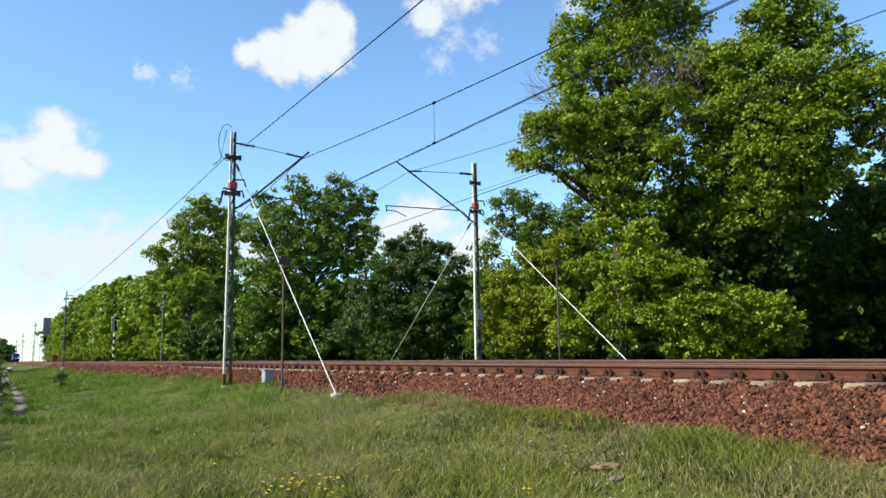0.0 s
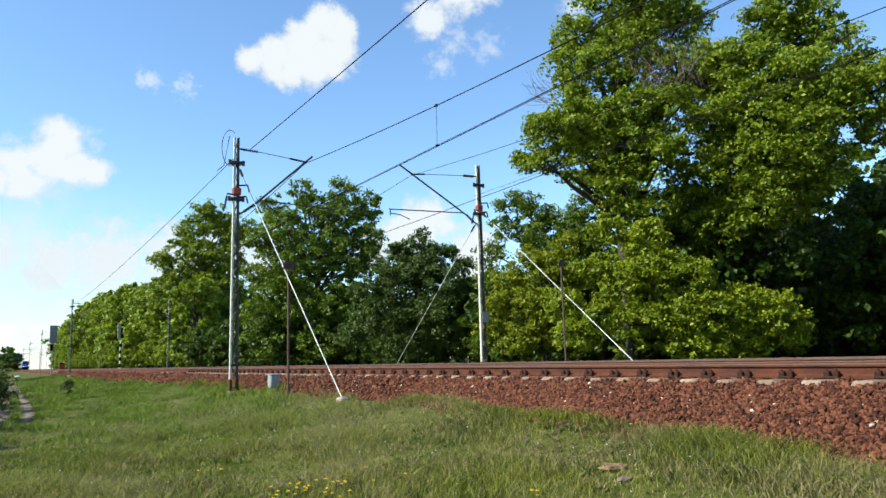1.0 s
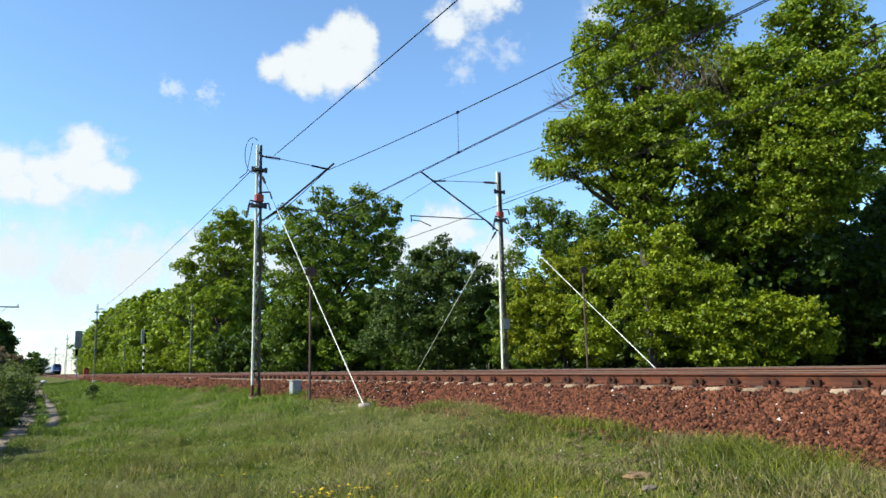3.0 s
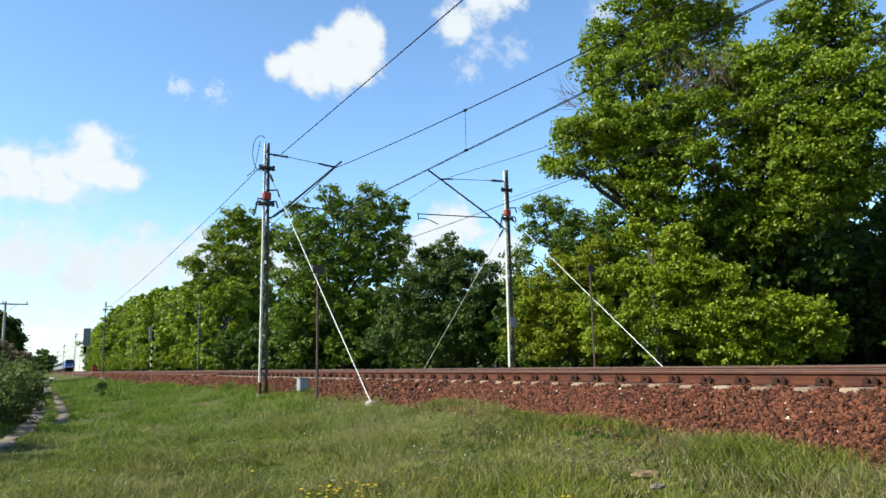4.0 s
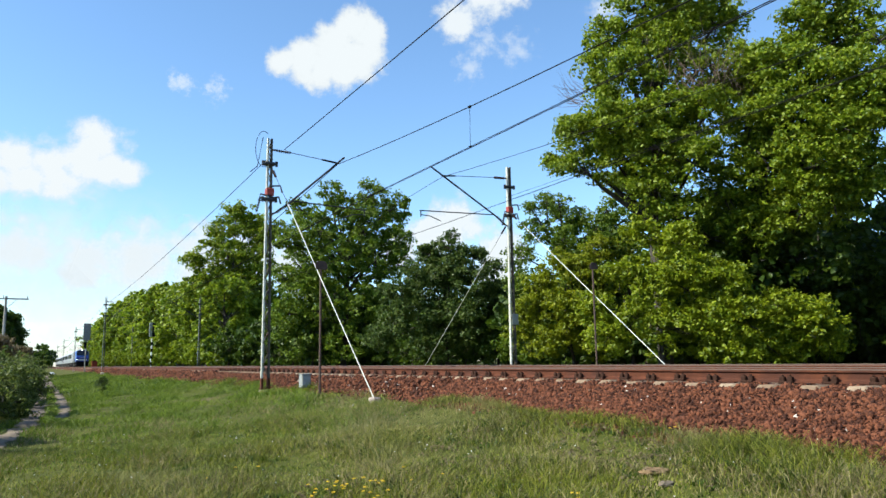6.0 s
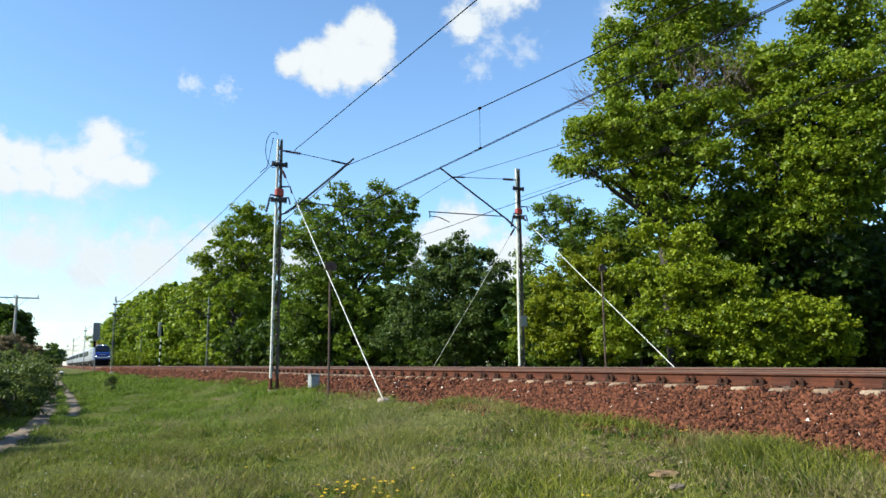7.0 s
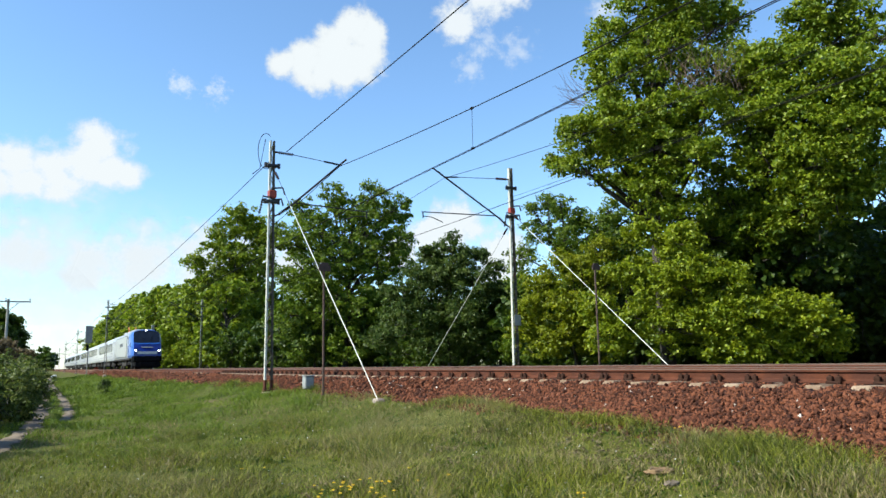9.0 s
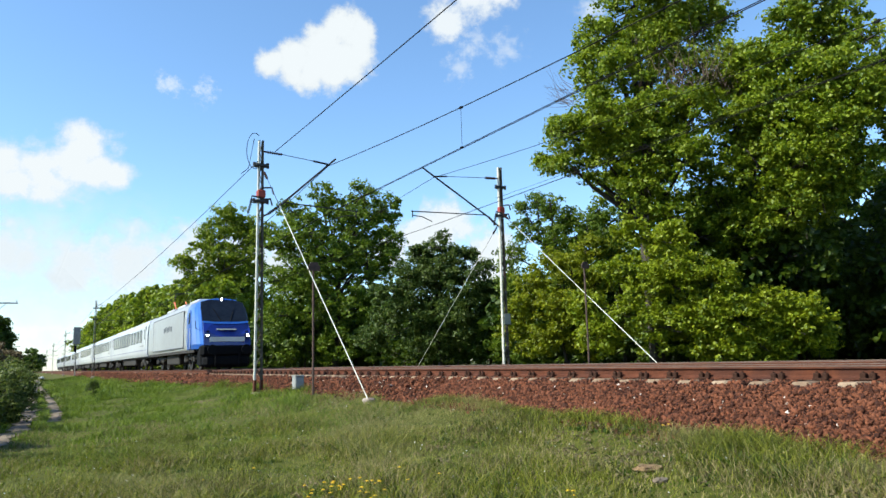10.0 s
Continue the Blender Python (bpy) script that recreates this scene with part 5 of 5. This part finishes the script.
        tube(bm, [(s * 0.25, rake(2.6) - 0.05, 2.62), (s * 0.55, rake(3.3) - 0.06, 3.3)], 0.014, 5)
        part("wiper", bm, M_BLACK, cab)
    part("white_strip", front([(-0.90, 1.48), (0.90, 1.48), (0.92, 1.72), (-0.92, 1.72)], 0.06), M_WHITE, cab, "white stripe over the buffers")
    part("number_bars", front([(-0.5, 2.10), (0.5, 2.10), (0.5, 2.17), (-0.5, 2.17)], 0.045), M_BOX, cab)
    for x, z, r in ((-1.06, 1.80, 0.065), (1.06, 1.80, 0.065), (0.0, 3.86, 0.065)):
        y = rake(z) - 0.05
        bm = bmesh.new()
        tube(bm, [(x, y - 0.03, z), (x, y + 0.3, z)], r + 0.05, 14)
        rim = part("lamp_housing", bm, M_BLACK, cab)
        bm = bmesh.new()
        tube(bm, [(x, y - 0.055, z), (x, y - 0.02, z)], r, 14)
        part("headlamp", bm, M_LAMP, rim, "bright lit headlamp")
    bm = bmesh.new()
    box(bm, 0, 0.42, 1.02, 2.72, 0.75, 0.72, 0.16)
    box(bm, 0, 0.30, 0.45, 2.45, 0.6, 0.66, 0.18)
    box(bm, 0, 0.9, 0.62, 2.6, 0.9, 0.9, 0.10)
    for s in (-1, 1):
        box(bm, s * 0.62, -0.02, 0.50, 0.10, 0.12, 0.62, 0.03)
    part("buffer_beam", bm, M_BLACK, loco, "black buffer beam and plough")
    bm = bmesh.new()
    box(bm, 0, 9.5, 0.72, 2.4, 4.4, 0.75, 0.06)
    part("transformer_box", bm, M_UNDER, loco)
    for s in (-1, 1):
        bm = bmesh.new()
        tube(bm, [(s * 0.88, 0.1, 1.05), (s * 0.88, -0.42, 1.05)], 0.11, 10)
        tube(bm, [(s * 0.88, -0.42, 1.05), (s * 0.88, -0.50, 1.05)], 0.26, 14)
        part("buffer", bm, M_BLACK, loco)
    bogie(loco, 4.2, 2.6, 0.61)
    bogie(loco, L - 4.2, 2.6, 0.61)
    for y in (5.0, 9.2, 13.2):
        bm = bmesh.new()
        box(bm, 0, y, 3.94, 1.7, 2.6, 0.20, 0.06)
        part("roof_hatch", bm, M_ROOF, loco)
    for y in (13.6,):
        bm = bmesh.new()
        box(bm, 0, y, 4.12, 1.0, 1.3, 0.07)
        for s in (-1, 1):
            insulator(bm, (s * 0.5, y - 0.4, 3.9), (s * 0.5, y - 0.4, 4.15), 0.10, 4)
            tube(bm, [(s * 0.42, y, 4.15), (s * 0.36, y + 1.0, 4.75)], 0.05, 6)
        base = part("pantograph", bm, M_PANTO, loco, "orange-red pantograph base")
        bm = bmesh.new()
        for s in (-1, 1):
            tube(bm, [(s * 0.36, y + 1.0, 4.75), (s * 0.5, y - 0.2, 5.20)], 0.022, 6)
        tube(bm, [(-0.85, y - 0.2, 5.08), (-0.6, y - 0.2, 5.22), (0.6, y - 0.2, 5.22), (0.85, y - 0.2, 5.08)], 0.028, 6)
        part("collector_head", bm, M_ARM, base, "thin dark upper arms and collector")
    return loco


def build_coach():
    L = 26.0
    coach = thing("passenger_coach", pose(NEAR, 60, RAIL), "white passenger coach with dark windows and a grey band", "railway coach", "train")
    sec = body_section(1.44, 1.05, 3.45, 4.02, 0.58)
    ring = lambda y, w=1.0: [(x * w, y, z) for x, z in sec]
    part("body_shell", loft([ring(0.1, 0.96), ring(0.35), ring(L / 2), ring(L - 0.35), ring(L - 0.1, 0.96)]), M_COACH, coach, smooth=False)
    bm = bmesh.new()
    rr = [(x * 1.006, z + 0.012) for x, z in sec if z > 3.38]
    rr = [(rr[0][0], rr[0][1] - 0.05)] + rr + [(rr[-1][0], rr[-1][1] - 0.05)]
    extrude(bm, rr, 0.3, L - 0.3)
    part("roof", bm, M_ROOF, coach, "pale grey ribbed roof")
    for k in range(5):
        bm = bmesh.new()
        box(bm, 0, 3 + 5 * k, 4.05, 0.5, 0.7, 0.16, 0.04)
        part("roof_vent", bm, M_ROOF, coach)
    for s in (-1, 1):
        bm = bmesh.new()
        box(bm, s * 1.446, 17.6, 2.66, 0.02, 12.4, 1.14)
        band = part("window_band", bm, M_BAND, coach, "dark grey window band")
        for k in range(11):
            bm = bmesh.new()
            box(bm, s * 1.450, 3.55 + 1.89 * k, 2.66, 0.030, 1.26 if k < 5 else 1.50, 1.0, 0.008)
            part("window", bm, M_GLASS, band if k > 4 else coach)
        bm = bmesh.new()
        for k, w in enumerate((0.34, 0.22, 0.40)):
            box(bm, s * 1.447, 2.1 + 0.5 * k, 1.88, 0.014, w, 0.10)
        part("lettering_bars", bm, M_BAND, coach, "small dark lettering bars")
        bm = bmesh.new()
        box(bm, s * 1.447, L / 2, 1.55, 0.016, L - 0.8, 0.05)
        part("stripe", bm, M_NAVY, coach, "thin dark blue stripe")
        for y in (1.15, L - 1.15):
            bm = bmesh.new()
            box(bm, s * 1.447, y, 2.3, 0.03, 0.86, 2.25, 0.01)
            d = part("door", bm, M_COACH, coach)
            bm = bmesh.new()
            box(bm, s * 1.462, y, 2.75, 0.012, 0.46, 0.8, 0.004)
            part("door_window", bm, M_GLASS, d)
    bm = bmesh.new()
    box(bm, 0, L / 2, 0.72, 2.3, 9.0, 0.55, 0.05)
    box(bm, 0, L / 2, 0.98, 2.5, L - 0.6, 0.12)
    part("underframe", bm, M_UNDER, coach)
    bm = bmesh.new()
    for y in (-0.12, L + 0.02):
        box(bm, 0, y, 2.15, 1.3, 0.28, 2.3, 0.05)
    part("gangway", bm, M_BLACK, coach, "black rubber gangway")
    bogie(coach, 3.4, 2.5, 0.46)
    bogie(coach, L - 3.4, 2.5, 0.46)
    return coach


# ---- clouds, far off ----
def cloud(az, el, w, h, lobes, label, soft=0.5, density=1.0, seed=0.0, bright=0.495, ragged=1.5):
    """A far cloud of w x h degrees; lobes are (x, y, r) in half heights."""
    dist = 3600.0
    d = Vector((math.sin(radians(az)) * math.cos(radians(el)), math.cos(radians(az)) * math.cos(radians(el)), math.sin(radians(el))))
    pos = d * dist + Vector((0, 0, EYE))
    hw, hh = dist * math.tan(radians(w / 2)), dist * math.tan(radians(h / 2))
    m = bpy.data.materials.new("cloud")
    m.use_nodes = True
    n, l = m.node_tree.nodes, m.node_tree.links
    n.remove(n["Principled BSDF"])
    co = n.new("ShaderNodeTexCoord")
    sc = n.new("ShaderNodeVectorMath")
    sc.operation = "SCALE"
    sc.inputs["Scale"].default_value = 1 / hh
    l.new(co.outputs["Object"], sc.inputs[0])
    nz = n.new("ShaderNodeTexNoise")
    nz.inputs["Scale"].default_value, nz.inputs["Detail"].default_value, nz.inputs["Roughness"].default_value = 3.0, 8, 0.6
    off = n.new("ShaderNodeVectorMath")
    off.inputs[1].default_value = (seed, seed * 1.7, seed * 0.3)
    l.new(sc.outputs[0], off.inputs[0])
    l.new(off.outputs[0], nz.inputs["Vector"])
    best = None
    for x, y, r in lobes:
        ds = n.new("ShaderNodeVectorMath")
        ds.operation = "DISTANCE"
        ds.inputs[1].default_value = (-x, y, 0)
        l.new(sc.outputs[0], ds.inputs[0])
        mr = n.new("ShaderNodeMapRange")
        mr.inputs["From Min"].default_value, mr.inputs["From Max"].default_value = r, 0.0
        mr.clamp = False
        l.new(ds.outputs["Value"], mr.inputs["Value"])
        if best is None:
            best = mr.outputs[0]
        else:
            mx = n.new("ShaderNodeMath")
            mx.operation = "SMOOTH_MAX"
            mx.inputs[2].default_value = 0.15
            l.new(best, mx.inputs[0])
            l.new(mr.outputs[0], mx.inputs[1])
            best = mx.outputs[0]
    mad = n.new("ShaderNodeMath")
    mad.operation = "MULTIPLY_ADD"
    mad.inputs[1].default_value = ragged
    l.new(nz.outputs[0], mad.inputs[0])
    l.new(best, mad.inputs[2])
    al = n.new("ShaderNodeMapRange")
    al.interpolation_type = "SMOOTHSTEP"
    al.inputs["From Min"].default_value, al.inputs["From Max"].default_value = 0.02 + ragged * 0.5, 0.02 + ragged * 0.5 + soft
    al.inputs["To Max"].default_value = density
    l.new(mad.outputs[0], al.inputs["Value"])
    em = n.new("ShaderNodeEmission")
    em.inputs["Color"].default_value = (1.0, 0.985, 0.985, 1)
    lit = n.new("ShaderNodeMapRange")      # thicker cloud is whiter
    lit.inputs["From Min"].default_value, lit.inputs["From Max"].default_value = ragged * 0.5, ragged * 0.5 + 0.6
    lit.inputs["To Min"].default_value, lit.inputs["To Max"].default_value = bright * 0.86, bright
    l.new(mad.outputs[0], lit.inputs["Value"])
    l.new(lit.outputs[0], em.inputs["Strength"])
    tr = n.new("ShaderNodeBsdfTransparent")
    ms = n.new("ShaderNodeMixShader")
    l.new(al.outputs[0], ms.inputs[0])
    l.new(tr.outputs[0], ms.inputs[1])
    l.new(em.outputs[0], ms.inputs[2])
    l.new(ms.outputs[0], n["Material Output"].inputs["Surface"])
    bm = bmesh.new()
    bmesh.ops.create_grid(bm, x_segments=8, y_segments=4, size=1, matrix=Matrix.Diagonal((hw, hh, 1, 1)))
    ob = part("cloud", bm, m)
    ob.matrix_basis = look(pos, (0, 0, EYE))
    ob.visible_shadow = False
    tagged(ob, label, "cloud", "clouds in the sky", "structure")


def build_clouds():
    cloud(19.46, 23.43, 13.30, 10.81, [(0.36, 0.32, 0.36), (0.54, 0.20, 0.32), (0.36, -0.12, 0.46), (0.06, 0.0, 0.42), (-0.26, -0.12, 0.38), (-0.34, -0.24, 0.30), (-0.58, -0.18, 0.27), (0.20, -0.30, 0.32), (-0.06, -0.26, 0.34), (0.18, 0.18, 0.32), (0.58, -0.02, 0.30)], "white fair-weather cumulus cloud", 0.5, 1, 0.3)
    cloud(-0.20, 13.92, 18.24, 9.12, [(0.66, 0.28, 0.54), (0.86, 0.0, 0.50), (0.46, 0.0, 0.56), (0.05, -0.04, 0.46), (-0.4, 0.0, 0.46), (-0.8, 0.0, 0.46), (1.10, -0.04, 0.36), (-1.2, 0.0, 0.5), (0.2, -0.25, 0.46), (-0.2, -0.28, 0.4), (-0.7, -0.3, 0.4)], "white fair-weather cumulus cloud", 0.65, 1, 2.1)
    cloud(32.59, 27.21, 12.79, 7.01, [(-0.65, -0.41, 0.61), (-0.06, -0.0, 0.71), (0.47, 0.12, 0.56)], "white fair-weather cumulus cloud", 0.7, 0.95, 4.2)
    cloud(33.10, 22.58, 10.13, 5.07, [(-0.8, -0.13, 0.57), (-0.5, 0.33, 0.53), (0.58, 0.37, 0.67), (-0.17, 0.67, 0.5)], "thin white cloud wisp", 1.3, 0.5, 5.5, 0.5, 2.8)
    cloud(41.61, 25.55, 5.30, 3.26, [(0.07, 0.05, 0.95)], "thin white cloud wisp", 1.0, 0.6, 7.7)
    cloud(9.67, 20.18, 8.07, 3.63, [(0.67, -0.07, 0.67), (-0.67, 0.04, 0.58)], "small white cloud wisp", 1.2, 0.6, 6.1, 0.5, 2.8)
    cloud(6.40, 6.88, 30.97, 8.04, [(-0.05, 0.12, 1.0), (-1.95, 0.25, 0.85), (0.95, 0.25, 0.95), (1.85, 0.3, 0.85), (-0.95, -0.0, 0.9), (-2.95, 0.2, 0.8), (2.65, 0.1, 0.8)], "pale bank of cloud low in the sky", 0.8, 0.9, 8.8, 0.47)
    cloud(29.97, 8.82, 13.95, 9.16, [(-0.1, 0.33, 0.59), (-0.57, 0.14, 0.52), (0.62, -0.1, 0.57), (-1.05, -0.05, 0.48), (0.57, -0.43, 0.57)], "white cloud behind the trees", 0.6, 0.95, 9.6)
    cloud(-2.0, 9.5, 30.0, 13.0, [(-1.6, 0.0, 1.0), (-0.6, -0.1, 1.1), (0.4, -0.1, 1.0), (1.2, -0.25, 0.8), (-2.2, 0.2, 0.9)], "thin white veil of cloud", 1.4, 0.6, 3.4, 0.47)
    cloud(1.76, 2.6, 61.53, 11.5, [(-5.0, -0.33, 1.42), (-3.33, -0.33, 1.42), (-1.67, -0.33, 1.46), (0.0, -0.33, 1.5), (1.67, -0.33, 1.42), (3.33, -0.33, 1.42), (5.0, -0.33, 1.33)], "pale hazy cloud along the horizon", 1.1, 0.62, 12.0, 0.42)


build_ground()
build_path()
bank = build_bank()
build_track(NEAR, "railway track of rusty rails on concrete sleepers", 70)
build_track(FAR, "second railway track of rusty rails on concrete sleepers", 0)
build_overhead()
build_trackside()
build_left_side()
build_trees()
build_clouds()
build_flowers()
build_grass()
build_ballast(bank)
LOCO = build_loco()
COACHES = [build_coach()]
for k in range(6):
    COACHES.append(copy_thing(COACHES[0], pose(NEAR, 60 + 26.4 * (k + 1), RAIL)))

SPEED = 37.8      # metres a second towards the camera
NOSE = 40.3       # the nose's place along the track at the end of the clip


def motions():
    for ob, back in [(LOCO, 0.0)] + [(c, 19.75 + 26.4 * k) for k, c in enumerate(COACHES)]:
        walk(ob, [(t, pose(NEAR, NOSE + back + SPEED * (10 - t), RAIL)) for t in (0, 2, 4, 6, 8, 10)])


motions()
